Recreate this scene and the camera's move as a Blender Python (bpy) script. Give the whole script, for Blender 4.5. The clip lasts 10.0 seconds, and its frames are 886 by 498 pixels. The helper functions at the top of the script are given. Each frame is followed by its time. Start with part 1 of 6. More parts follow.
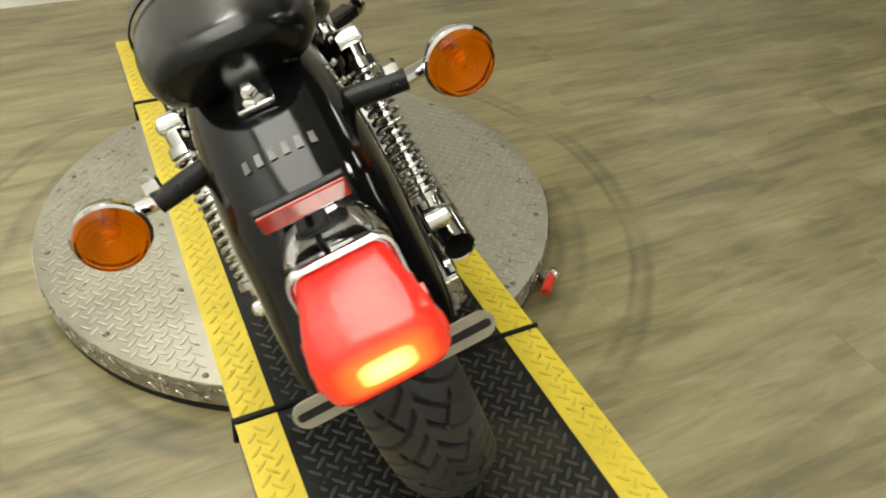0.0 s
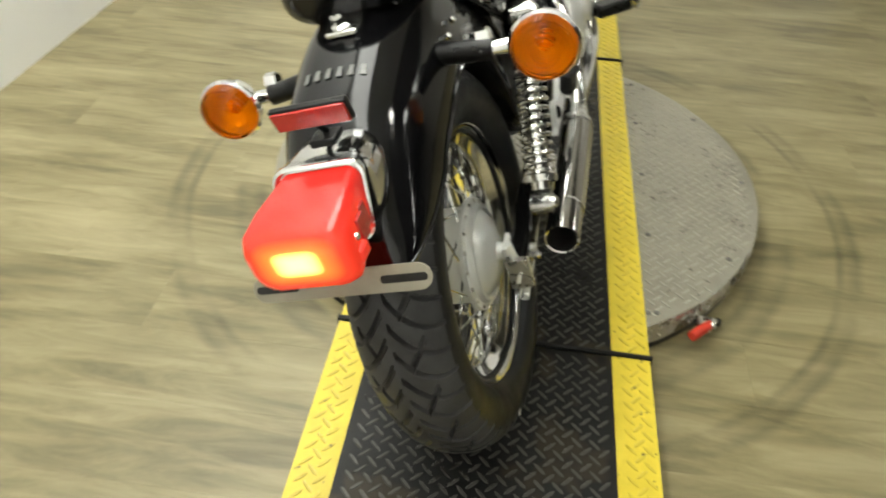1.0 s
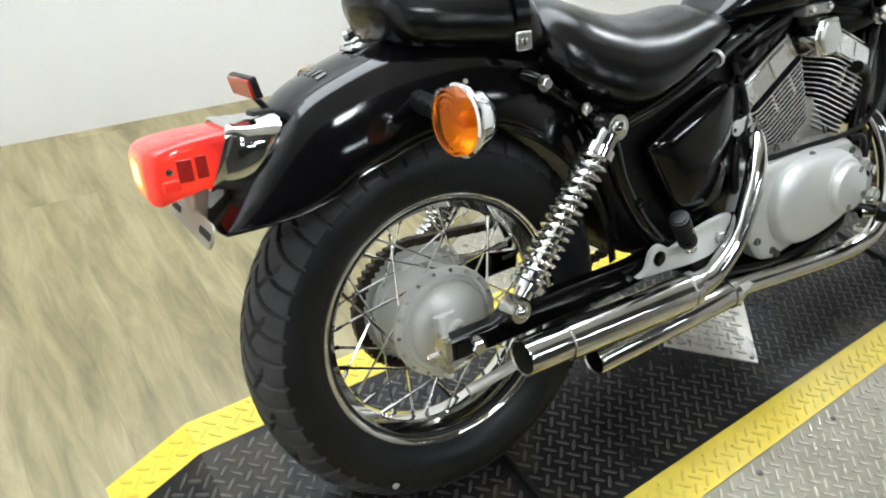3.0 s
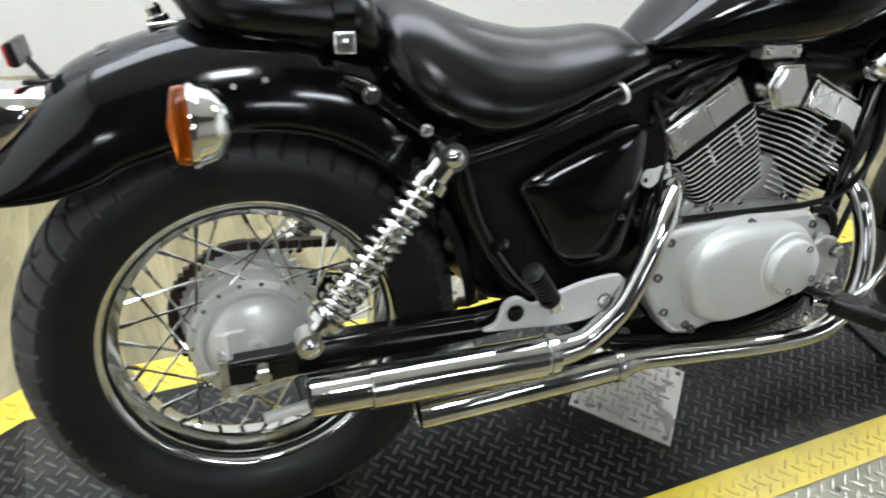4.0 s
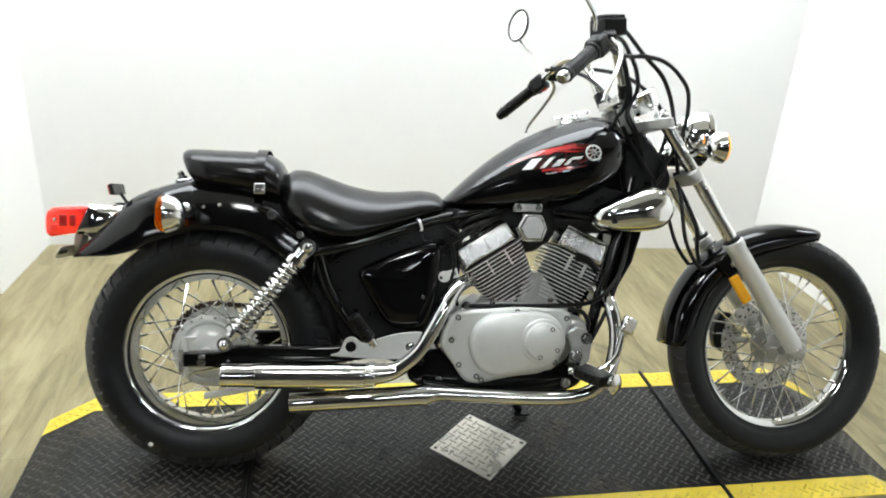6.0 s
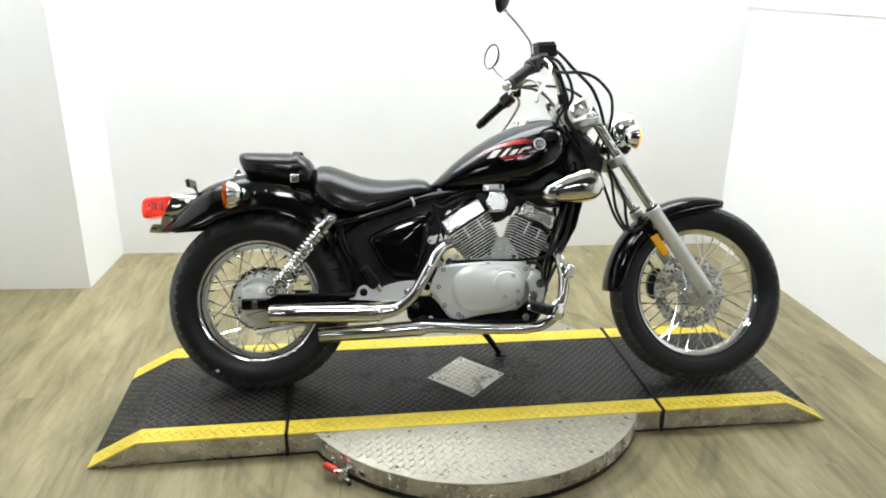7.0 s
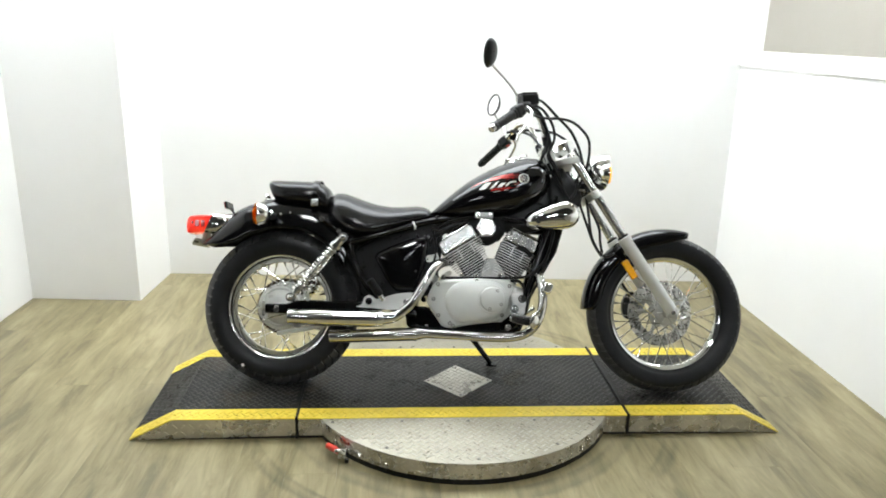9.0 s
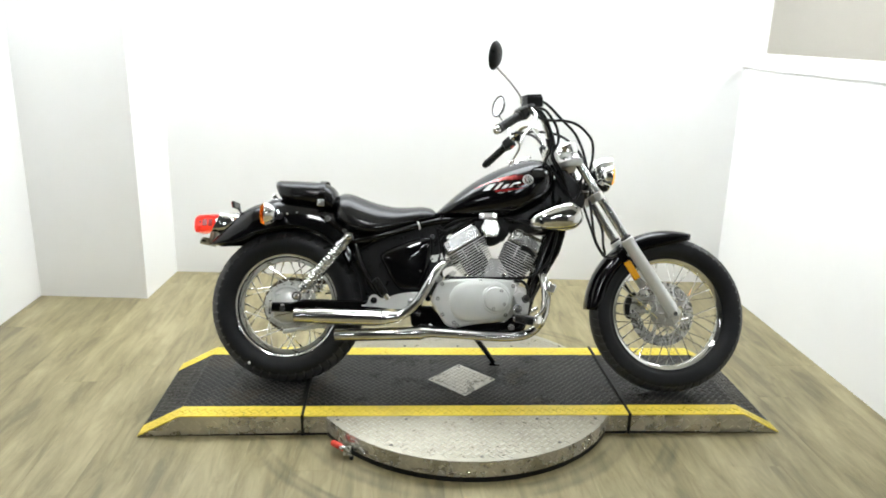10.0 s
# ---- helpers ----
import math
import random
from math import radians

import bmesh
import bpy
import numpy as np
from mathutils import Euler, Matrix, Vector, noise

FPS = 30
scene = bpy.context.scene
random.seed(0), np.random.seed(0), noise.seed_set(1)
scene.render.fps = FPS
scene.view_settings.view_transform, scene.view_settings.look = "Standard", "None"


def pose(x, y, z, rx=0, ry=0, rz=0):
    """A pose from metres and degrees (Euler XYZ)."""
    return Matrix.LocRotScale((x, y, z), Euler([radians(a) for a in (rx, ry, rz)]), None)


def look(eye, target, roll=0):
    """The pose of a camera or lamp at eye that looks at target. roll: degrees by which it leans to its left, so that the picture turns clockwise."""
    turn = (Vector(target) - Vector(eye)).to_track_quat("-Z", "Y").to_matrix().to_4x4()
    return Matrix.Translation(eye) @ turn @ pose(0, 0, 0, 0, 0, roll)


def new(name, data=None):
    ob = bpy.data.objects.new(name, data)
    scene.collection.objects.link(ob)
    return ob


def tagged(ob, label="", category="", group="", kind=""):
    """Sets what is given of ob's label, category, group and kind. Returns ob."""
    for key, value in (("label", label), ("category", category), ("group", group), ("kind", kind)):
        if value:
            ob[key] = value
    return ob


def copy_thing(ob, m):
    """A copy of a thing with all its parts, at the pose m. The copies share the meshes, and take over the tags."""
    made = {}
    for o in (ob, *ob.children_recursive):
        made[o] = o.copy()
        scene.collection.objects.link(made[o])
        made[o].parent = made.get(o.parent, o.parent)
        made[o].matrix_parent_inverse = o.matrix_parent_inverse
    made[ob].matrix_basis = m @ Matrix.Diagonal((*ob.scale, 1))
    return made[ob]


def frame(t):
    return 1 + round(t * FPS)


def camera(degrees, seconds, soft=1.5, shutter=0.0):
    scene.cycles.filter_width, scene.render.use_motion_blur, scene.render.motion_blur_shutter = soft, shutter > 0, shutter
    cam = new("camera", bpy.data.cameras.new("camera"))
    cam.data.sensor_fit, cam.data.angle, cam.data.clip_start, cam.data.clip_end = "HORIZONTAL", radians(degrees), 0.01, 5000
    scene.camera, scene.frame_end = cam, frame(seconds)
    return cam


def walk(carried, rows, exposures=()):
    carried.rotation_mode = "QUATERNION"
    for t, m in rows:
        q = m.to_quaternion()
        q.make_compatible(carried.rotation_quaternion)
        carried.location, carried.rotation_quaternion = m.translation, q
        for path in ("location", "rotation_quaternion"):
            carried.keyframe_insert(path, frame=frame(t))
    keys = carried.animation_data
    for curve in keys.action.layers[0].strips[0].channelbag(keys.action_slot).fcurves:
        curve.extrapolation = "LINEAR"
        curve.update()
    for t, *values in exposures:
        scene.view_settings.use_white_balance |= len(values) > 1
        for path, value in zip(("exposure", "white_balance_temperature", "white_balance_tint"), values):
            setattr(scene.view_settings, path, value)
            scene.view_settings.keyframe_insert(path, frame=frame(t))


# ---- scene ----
cam = camera(62.0, 10.0, soft=1.85, shutter=0.3)
PATH = [
    (0, (-0.43, 0.341, 1.115), (0.941, -0.368, -0.157), 3.1),
    (0.5, (-0.454, 0.145, 1.124), (0.996, -0.248, -0.197), 4.25),
    (1, (-0.541, 0.006, 1.132), (0.948, 0.151, -0.196), 3.2),
    (1.5, (-0.576, -0.132, 1.127), (0.884, 0.438, -0.117), 4.05),
    (2, (-0.412, -0.291, 1.099), (0.903, 0.427, -0.226), 9.44),
    (2.2, (-0.366, -0.344, 1.11), (0.895, 0.479, -0.206), 7.46),
    (3.3, (-0.131, -0.639, 1.144), (0.734, 0.679, -0.086), 7.75),
    (3.5, (-0.056, -0.643, 1.135), (0.732, 0.698, -0.123), 8.9),
    (4, (0.198, -0.665, 1.154), (0.924, 0.675, -0.14), 9.45),
    (4.5, (0.379, -0.756, 1.188), (1.028, 0.724, 0.01), 6.35),
    (5, (0.576, -0.946, 1.232), (1.126, 0.721, 0.273), 11.45),
    (5.5, (0.541, -1.238, 1.255), (1.061, 0.46, 0.334), 6.8),
    (5.7, (0.548, -1.367, 1.311), (0.984, 0.374, 0.429), 5.1),
    (6.8, (0.613, -2.137, 1.385), (0.868, -0.265, 0.728), 2.1),
    (7, (0.602, -2.241, 1.379), (0.858, -0.381, 0.689), 0.9),
    (7.5, (0.644, -2.451, 1.408), (0.841, -0.545, 0.836), 1.6),
    (8, (0.736, -2.629, 1.416), (0.874, -0.709, 0.873), 2.8),
    (8.5, (0.739, -2.685, 1.413), (0.873, -0.764, 0.875), 1.7),
    (9, (0.73, -2.654, 1.402), (0.87, -0.741, 0.837), 1.5),
    (9.5, (0.733, -2.677, 1.412), (0.861, -0.764, 0.844), 1.5),
    (10, (0.725, -2.682, 1.415), (0.855, -0.769, 0.847), 1.7),
]
walk(cam, [(t, look(eye, target, roll)) for t, eye, target, roll in PATH], exposures=[(0, -0.58, 7200, 4), (1.0, -0.31, 6900, 4), (1.5, -0.07, 6450, 4.5), (2.2, -0.05, 6300, 6), (3.5, 0.05, 5900, 8), (5.0, 0.0, 6050, 7.5), (7.0, 0.0, 6200, 7.5)])

# ---- light ----
world = bpy.data.worlds.new("world")
scene.world = world
world.use_nodes = True
world.node_tree.nodes["Background"].inputs[0].default_value = (0.9, 0.92, 1.0, 1)
world.node_tree.nodes["Background"].inputs[1].default_value = 0.02
scene.view_settings.exposure = 0.0
PANEL_LIGHT = 10.4   # glow of the wide ceiling panels over the display corner
TUBE_LIGHT = 38.0   # glow of the narrow lights in the hall
DOWN_LIGHT = 62.0   # glow of the light before the display
TAIL_GLOW = 1.0

# ---- materials ----
def mat(name, color, rough=0.5, metal=0.0, coat=0.0, vary=0.0, scale=8.0, bump=0.0, bump_scale=60.0, rough_vary=0.0,
        emit=None, emit_strength=0.0, trans=0.0, spec=0.5, ior=1.45, dust=0.0, random_obj=0.0, specks=None, speck_scale=40.0, speck_from=0.66):
    m = bpy.data.materials.new(name)
    m.use_nodes = True
    nt = m.node_tree
    p = nt.nodes["Principled BSDF"]
    p.inputs["Base Color"].default_value = (*color, 1)
    p.inputs["Roughness"].default_value = rough
    p.inputs["Metallic"].default_value = metal
    p.inputs["Coat Weight"].default_value = coat
    p.inputs["Coat Roughness"].default_value = 0.04
    p.inputs["Transmission Weight"].default_value = trans
    p.inputs["Specular IOR Level"].default_value = spec
    p.inputs["IOR"].default_value = ior
    if emit:
        p.inputs["Emission Color"].default_value = (*emit, 1)
        p.inputs["Emission Strength"].default_value = emit_strength
    tc = nt.nodes.new("ShaderNodeTexCoord")
    if vary or rough_vary or dust or random_obj:
        n = nt.nodes.new("ShaderNodeTexNoise")
        n.inputs["Scale"].default_value = scale
        n.inputs["Detail"].default_value = 6
        n.inputs["Roughness"].default_value = 0.65
        nt.links.new(tc.outputs["Object"], n.inputs["Vector"])
        if vary or random_obj:
            mp = nt.nodes.new("ShaderNodeMapRange")
            mp.inputs[1].default_value, mp.inputs[2].default_value = 0.3, 0.7
            mp.inputs[3].default_value, mp.inputs[4].default_value = 1 - vary, 1 + vary
            nt.links.new(n.outputs["Fac"], mp.inputs[0])
            hsv = nt.nodes.new("ShaderNodeHueSaturation")
            hsv.inputs["Color"].default_value = (*color, 1)
            nt.links.new(mp.outputs[0], hsv.inputs["Value"])
            nt.links.new(hsv.outputs[0], p.inputs["Base Color"])
        if rough_vary:
            mr = nt.nodes.new("ShaderNodeMapRange")
            mr.inputs[1].default_value, mr.inputs[2].default_value = 0.35, 0.7
            mr.inputs[3].default_value, mr.inputs[4].default_value = max(rough - rough_vary, 0.01), rough + rough_vary
            nt.links.new(n.outputs["Fac"], mr.inputs[0])
            nt.links.new(mr.outputs[0], p.inputs["Roughness"])
    if specks:
        sn = nt.nodes.new("ShaderNodeTexNoise")
        sn.inputs["Scale"].default_value = speck_scale
        sn.inputs["Detail"].default_value = 3
        nt.links.new(tc.outputs["Object"], sn.inputs["Vector"])
        sr = nt.nodes.new("ShaderNodeMapRange")
        sr.inputs[1].default_value, sr.inputs[2].default_value = speck_from, speck_from + 0.05
        nt.links.new(sn.outputs["Fac"], sr.inputs[0])
        sm = nt.nodes.new("ShaderNodeMix")
        sm.data_type = "RGBA"
        sm.inputs[6].default_value = (*color, 1)
        if p.inputs["Base Color"].is_linked:
            nt.links.new(p.inputs["Base Color"].links[0].from_socket, sm.inputs[6])
        sm.inputs[7].default_value = (*specks, 1)
        nt.links.new(sr.outputs[0], sm.inputs[0])
        nt.links.new(sm.outputs[2], p.inputs["Base Color"])
    if bump:
        nb = nt.nodes.new("ShaderNodeTexNoise")
        nb.inputs["Scale"].default_value = bump_scale
        nb.inputs["Detail"].default_value = 4
        nt.links.new(tc.outputs["Object"], nb.inputs["Vector"])
        b = nt.nodes.new("ShaderNodeBump")
        b.inputs["Strength"].default_value = bump
        b.inputs["Distance"].default_value = 0.002
        nt.links.new(nb.outputs["Fac"], b.inputs["Height"])
        nt.links.new(b.outputs[0], p.inputs["Normal"])
    return m


M_PAINT = mat("black_paint", (0.0028, 0.0028, 0.0033), 0.10, 0, 0.0, rough_vary=0.02, scale=14, spec=0.5)
M_FRAME = mat("black_frame_paint", (0.004, 0.004, 0.004), 0.12, 0, 0.0, rough_vary=0.05, scale=20, spec=0.42)
M_VINYL = mat("black_vinyl", (0.0035, 0.0035, 0.0035), 0.23, vary=0.15, scale=14, rough_vary=0.03, spec=0.4, bump=0.06, bump_scale=420)
M_CHROME = mat("chrome", (0.76, 0.762, 0.75), 0.09, 1.0, rough_vary=0.04, scale=30)
M_PIPE = mat("exhaust_chrome", (0.62, 0.615, 0.60), 0.12, 1.0, rough_vary=0.05, scale=18, vary=0.06)
M_CHROME_WORN = mat("worn_chrome", (0.72, 0.72, 0.705), 0.2, 1.0, rough_vary=0.09, scale=35, vary=0.1, bump=0.1, bump_scale=180)
M_SATIN = mat("satin_chrome", (0.72, 0.72, 0.705), 0.28, 0.9, vary=0.04, scale=10, rough_vary=0.06)
M_SILVER = mat("silver_paint", (0.67, 0.678, 0.655), 0.34, 0.26, 0.15, vary=0.025, scale=22, rough_vary=0.04, bump=0.05, bump_scale=260)
M_ALU = mat("cast_aluminium", (0.50, 0.50, 0.48), 0.42, 0.85, vary=0.16, scale=38, rough_vary=0.1, bump=0.25, bump_scale=240)
M_FIN = mat("machined_fin_edge", (0.74, 0.735, 0.71), 0.34, 0.35, vary=0.1, scale=60, rough_vary=0.1)
M_FINDARK = mat("black_cylinder", (0.008, 0.008, 0.008), 0.5, 0.2, vary=0.2, scale=50, bump=0.2)
# tread paler than the sidewall: its sheen from above is put into the colour
M_TREAD = mat("sheen_grey_tread_rubber", (0.042, 0.042, 0.043), 0.5, vary=0.3, scale=30, rough_vary=0.1, bump=0.2, bump_scale=300, spec=0.35)
M_RUBBER = mat("tyre_rubber", (0.0095, 0.0102, 0.0112), 0.42, vary=0.25, scale=26, rough_vary=0.1, bump=0.15, bump_scale=300, spec=0.3)
M_PLASTIC = mat("black_plastic", (0.005, 0.005, 0.005), 0.36, vary=0.2, scale=40, rough_vary=0.1, bump=0.1, bump_scale=400, spec=0.32)
M_CABLE = mat("cable_sheath", (0.006, 0.006, 0.006), 0.4, vary=0.2, scale=60, spec=0.3)
M_STEEL = mat("zinc_steel", (0.55, 0.54, 0.50), 0.3, 0.95, vary=0.15, scale=60, rough_vary=0.1)
M_SCREW = mat("dull_screw_steel", (0.16, 0.155, 0.14), 0.5, 0.7, vary=0.2, scale=90)
M_STAIN = mat("rusty_chain", (0.05, 0.035, 0.025), 0.55, 0.6, vary=0.4, scale=120, bump=0.4)
M_REFLECTOR = mat("amber_reflector", (0.85, 0.40, 0.012), 0.2, 0, 0.3, vary=0.1, scale=150, bump=0.2, bump_scale=500)
M_AMBER = mat("amber_lens", (0.96, 0.235, 0.005), 0.07, 0, 0.0, trans=0.92, ior=1.22, spec=0.6)
M_BOWL = mat("signal_reflector_bowl", (0.85, 0.84, 0.80), 0.3, 0.5, vary=0.05, scale=60)
M_BULB = mat("bulb_glass", (0.9, 0.6, 0.25), 0.15, 0, 0.2, vary=0.05, scale=60)
M_AMBER_LIT = mat("lit_amber_lens", (0.9, 0.3, 0.02), 0.14, 0, 0.6, emit=(1.0, 0.42, 0.06), emit_strength=1.2)
M_REDREF = mat("red_reflector", (0.42, 0.016, 0.014), 0.2, 0, 0.7, vary=0.2, scale=120)
M_MIRROR = mat("mirror_glass", (0.9, 0.9, 0.9), 0.01, 1.0)
M_WHITE = mat("white_decal", (0.72, 0.72, 0.70), 0.35, vary=0.06, scale=90)
M_GREYDECAL = mat("silver_decal", (0.14, 0.14, 0.135), 0.4, 0.2, vary=0.06, scale=90)
M_REDDARK = mat("dark_red_decal", (0.05, 0.004, 0.004), 0.2, 0, 0.4, vary=0.5, scale=20)
M_REDDECAL = mat("red_decal", (0.36, 0.014, 0.014), 0.25, 0, 0.8, vary=0.75, scale=26)
M_BADGE = mat("silver_badge", (0.62, 0.62, 0.60), 0.4, 0.2, vary=0.05, scale=120)
M_TAG = mat("paper_tag", (0.7, 0.7, 0.68), 0.6, vary=0.06, scale=80)
M_BORE = mat("exhaust_bore", (0.012, 0.011, 0.010), 0.8, vary=0.3, scale=90)
M_HANDLE = mat("red_grip", (0.55, 0.04, 0.02), 0.4, vary=0.12, scale=60)


def tail_lens_material():
    m = mat("lit_tail_lens", (0.55, 0.020, 0.016), 0.16, 0, 0.25, spec=0.5, bump=0.25, bump_scale=140)
    nt = m.node_tree
    p = nt.nodes["Principled BSDF"]
    tc = nt.nodes.new("ShaderNodeTexCoord")
    mp = nt.nodes.new("ShaderNodeMapping")
    mp.inputs["Location"].default_value = (0.36 * 10, 0.008 * 13, -0.594 * 23)
    mp.inputs["Scale"].default_value = (10, 13, 23)
    nt.links.new(tc.outputs["Object"], mp.inputs["Vector"])
    sq = nt.nodes.new("ShaderNodeVectorMath")
    sq.operation = "MULTIPLY"
    nt.links.new(mp.outputs[0], sq.inputs[0])
    nt.links.new(mp.outputs[0], sq.inputs[1])
    sq2 = nt.nodes.new("ShaderNodeVectorMath")
    sq2.operation = "MULTIPLY"
    nt.links.new(sq.outputs[0], sq2.inputs[0])
    nt.links.new(sq.outputs[0], sq2.inputs[1])
    dot = nt.nodes.new("ShaderNodeVectorMath")
    dot.operation = "DOT_PRODUCT"
    dot.inputs[1].default_value = (1, 1, 1)
    nt.links.new(sq2.outputs[0], dot.inputs[0])
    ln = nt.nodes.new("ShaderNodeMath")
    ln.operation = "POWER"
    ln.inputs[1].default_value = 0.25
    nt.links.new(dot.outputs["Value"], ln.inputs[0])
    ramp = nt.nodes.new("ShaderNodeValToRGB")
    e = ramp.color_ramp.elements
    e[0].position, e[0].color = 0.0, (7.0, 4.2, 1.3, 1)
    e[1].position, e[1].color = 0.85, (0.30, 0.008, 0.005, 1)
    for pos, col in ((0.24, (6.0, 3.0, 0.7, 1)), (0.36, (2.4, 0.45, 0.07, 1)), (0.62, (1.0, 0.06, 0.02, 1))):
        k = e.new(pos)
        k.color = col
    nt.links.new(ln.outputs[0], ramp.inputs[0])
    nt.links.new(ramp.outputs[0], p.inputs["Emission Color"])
    p.inputs["Emission Strength"].default_value = TAIL_GLOW
    return m


M_TAIL = tail_lens_material()


def wood_material():
    m = bpy.data.materials.new("oak_look_plank")
    m.use_nodes = True
    nt = m.node_tree
    p = nt.nodes["Principled BSDF"]
    p.inputs["Roughness"].default_value = 0.42
    tc = nt.nodes.new("ShaderNodeTexCoord")
    geo = nt.nodes.new("ShaderNodeNewGeometry")
    oi = nt.nodes.new("ShaderNodeObjectInfo")
    off = nt.nodes.new("ShaderNodeVectorMath")
    off.operation = "MULTIPLY_ADD"
    off.inputs[1].default_value = (1, 1, 1)
    comb = nt.nodes.new("ShaderNodeCombineXYZ")
    mul = nt.nodes.new("ShaderNodeMath")
    mul.operation = "MULTIPLY"
    mul.inputs[1].default_value = 0.10
    nt.links.new(oi.outputs["Random"], mul.inputs[0])
    for k in range(3):
        nt.links.new(mul.outputs[0], comb.inputs[k])
    nt.links.new(geo.outputs["Position"], off.inputs[0])
    nt.links.new(comb.outputs[0], off.inputs[2])
    mp = nt.nodes.new("ShaderNodeMapping")
    mp.inputs["Scale"].default_value = (25.0, 3.6, 8.0)
    nt.links.new(off.outputs[0], mp.inputs["Vector"])
    n1 = nt.nodes.new("ShaderNodeTexNoise")
    n1.inputs["Scale"].default_value = 1.0
    n1.inputs["Detail"].default_value = 8
    n1.inputs["Roughness"].default_value = 0.68
    n1.inputs["Distortion"].default_value = 0.7
    nt.links.new(mp.outputs[0], n1.inputs["Vector"])
    mp2 = nt.nodes.new("ShaderNodeMapping")
    mp2.inputs["Scale"].default_value = (8.5, 2.3, 3.0)
    nt.links.new(off.outputs[0], mp2.inputs["Vector"])
    n2 = nt.nodes.new("ShaderNodeTexNoise")
    n2.inputs["Scale"].default_value = 1.0
    n2.inputs["Detail"].default_value = 4
    nt.links.new(mp2.outputs[0], n2.inputs["Vector"])
    mix = nt.nodes.new("ShaderNodeMath")
    mix.operation = "MULTIPLY_ADD"
    mix.inputs[1].default_value = 0.55
    nt.links.new(n2.outputs["Fac"], mix.inputs[0])
    hm = nt.nodes.new("ShaderNodeMath")
    hm.operation = "MULTIPLY"
    hm.inputs[1].default_value = 0.64
    nt.links.new(n1.outputs["Fac"], hm.inputs[0])
    nt.links.new(hm.outputs[0], mix.inputs[2])
    rnd = nt.nodes.new("ShaderNodeMath")
    rnd.operation = "MULTIPLY_ADD"
    rnd.inputs[1].default_value = 0.075
    nt.links.new(oi.outputs["Random"], rnd.inputs[0])
    nt.links.new(mix.outputs[0], rnd.inputs[2])
    ramp = nt.nodes.new("ShaderNodeValToRGB")
    e = ramp.color_ramp.elements
    e[0].position, e[0].color = 0.48, (0.140, 0.118, 0.057, 1)
    e[1].position, e[1].color = 0.81, (0.352, 0.304, 0.172, 1)
    for pos, col in ((0.58, (0.208, 0.177, 0.088, 1)), (0.68, (0.270, 0.231, 0.123, 1))):
        k = e.new(pos)
        k.color = col
    nt.links.new(rnd.outputs[0], ramp.inputs[0])
    # tyre scuffs in rings round the turntable
    dist = nt.nodes.new("ShaderNodeVectorMath")
    dist.operation = "DISTANCE"
    dist.inputs[1].default_value = (1.0, -0.012, 0)
    nt.links.new(geo.outputs["Position"], dist.inputs[0])
    wob = nt.nodes.new("ShaderNodeTexNoise")
    wob.inputs["Scale"].default_value = 3.0
    nt.links.new(geo.outputs["Position"], wob.inputs["Vector"])
    wad = nt.nodes.new("ShaderNodeMath")
    wad.operation = "MULTIPLY_ADD"
    wad.inputs[1].default_value = 0.03
    nt.links.new(wob.outputs["Fac"], wad.inputs[0])
    nt.links.new(dist.outputs["Value"], wad.inputs[2])
    rings = nt.nodes.new("ShaderNodeValToRGB")
    re_ = rings.color_ramp.elements
    re_[0].position, re_[0].color = 0.0, (1, 1, 1, 1)
    re_[1].position, re_[1].color = 1.0, (1, 1, 1, 1)
    for pos, v in ((0.625, 1), (0.64, 0.56), (0.665, 0.80), (0.695, 0.60), (0.715, 0.97), (0.80, 1), (0.812, 0.55), (0.828, 0.86), (0.852, 0.60), (0.87, 1)):
        k = re_.new(pos)
        k.color = (v, v, v * 0.98, 1)
    nt.links.new(wad.outputs[0], rings.inputs[0])
    scf = nt.nodes.new("ShaderNodeMix")
    scf.data_type, scf.blend_type = "RGBA", "MULTIPLY"
    brk = nt.nodes.new("ShaderNodeTexNoise")
    brk.inputs["Scale"].default_value = 7.0
    brk.inputs["Detail"].default_value = 5
    nt.links.new(geo.outputs["Position"], brk.inputs["Vector"])
    brm = nt.nodes.new("ShaderNodeMapRange")
    brm.inputs[1].default_value, brm.inputs[2].default_value = 0.38, 0.6
    brk.inputs["Scale"].default_value = 4.0
    nt.links.new(brk.outputs["Fac"], brm.inputs[0])
    nt.links.new(brm.outputs[0], scf.inputs[0])
    nt.links.new(ramp.outputs[0], scf.inputs[6])
    nt.links.new(rings.outputs[0], scf.inputs[7])
    nt.links.new(scf.outputs[2], p.inputs["Base Color"])
    b = nt.nodes.new("ShaderNodeBump")
    b.inputs["Strength"].default_value = 0.12
    b.inputs["Distance"].default_value = 0.001
    nt.links.new(n1.outputs["Fac"], b.inputs["Height"])
    nt.links.new(b.outputs[0], p.inputs["Normal"])
    mr = nt.nodes.new("ShaderNodeMapRange")
    mr.inputs[3].default_value, mr.inputs[4].default_value = 0.32, 0.5
    nt.links.new(n2.outputs["Fac"], mr.inputs[0])
    nt.links.new(mr.outputs[0], p.inputs["Roughness"])
    return m


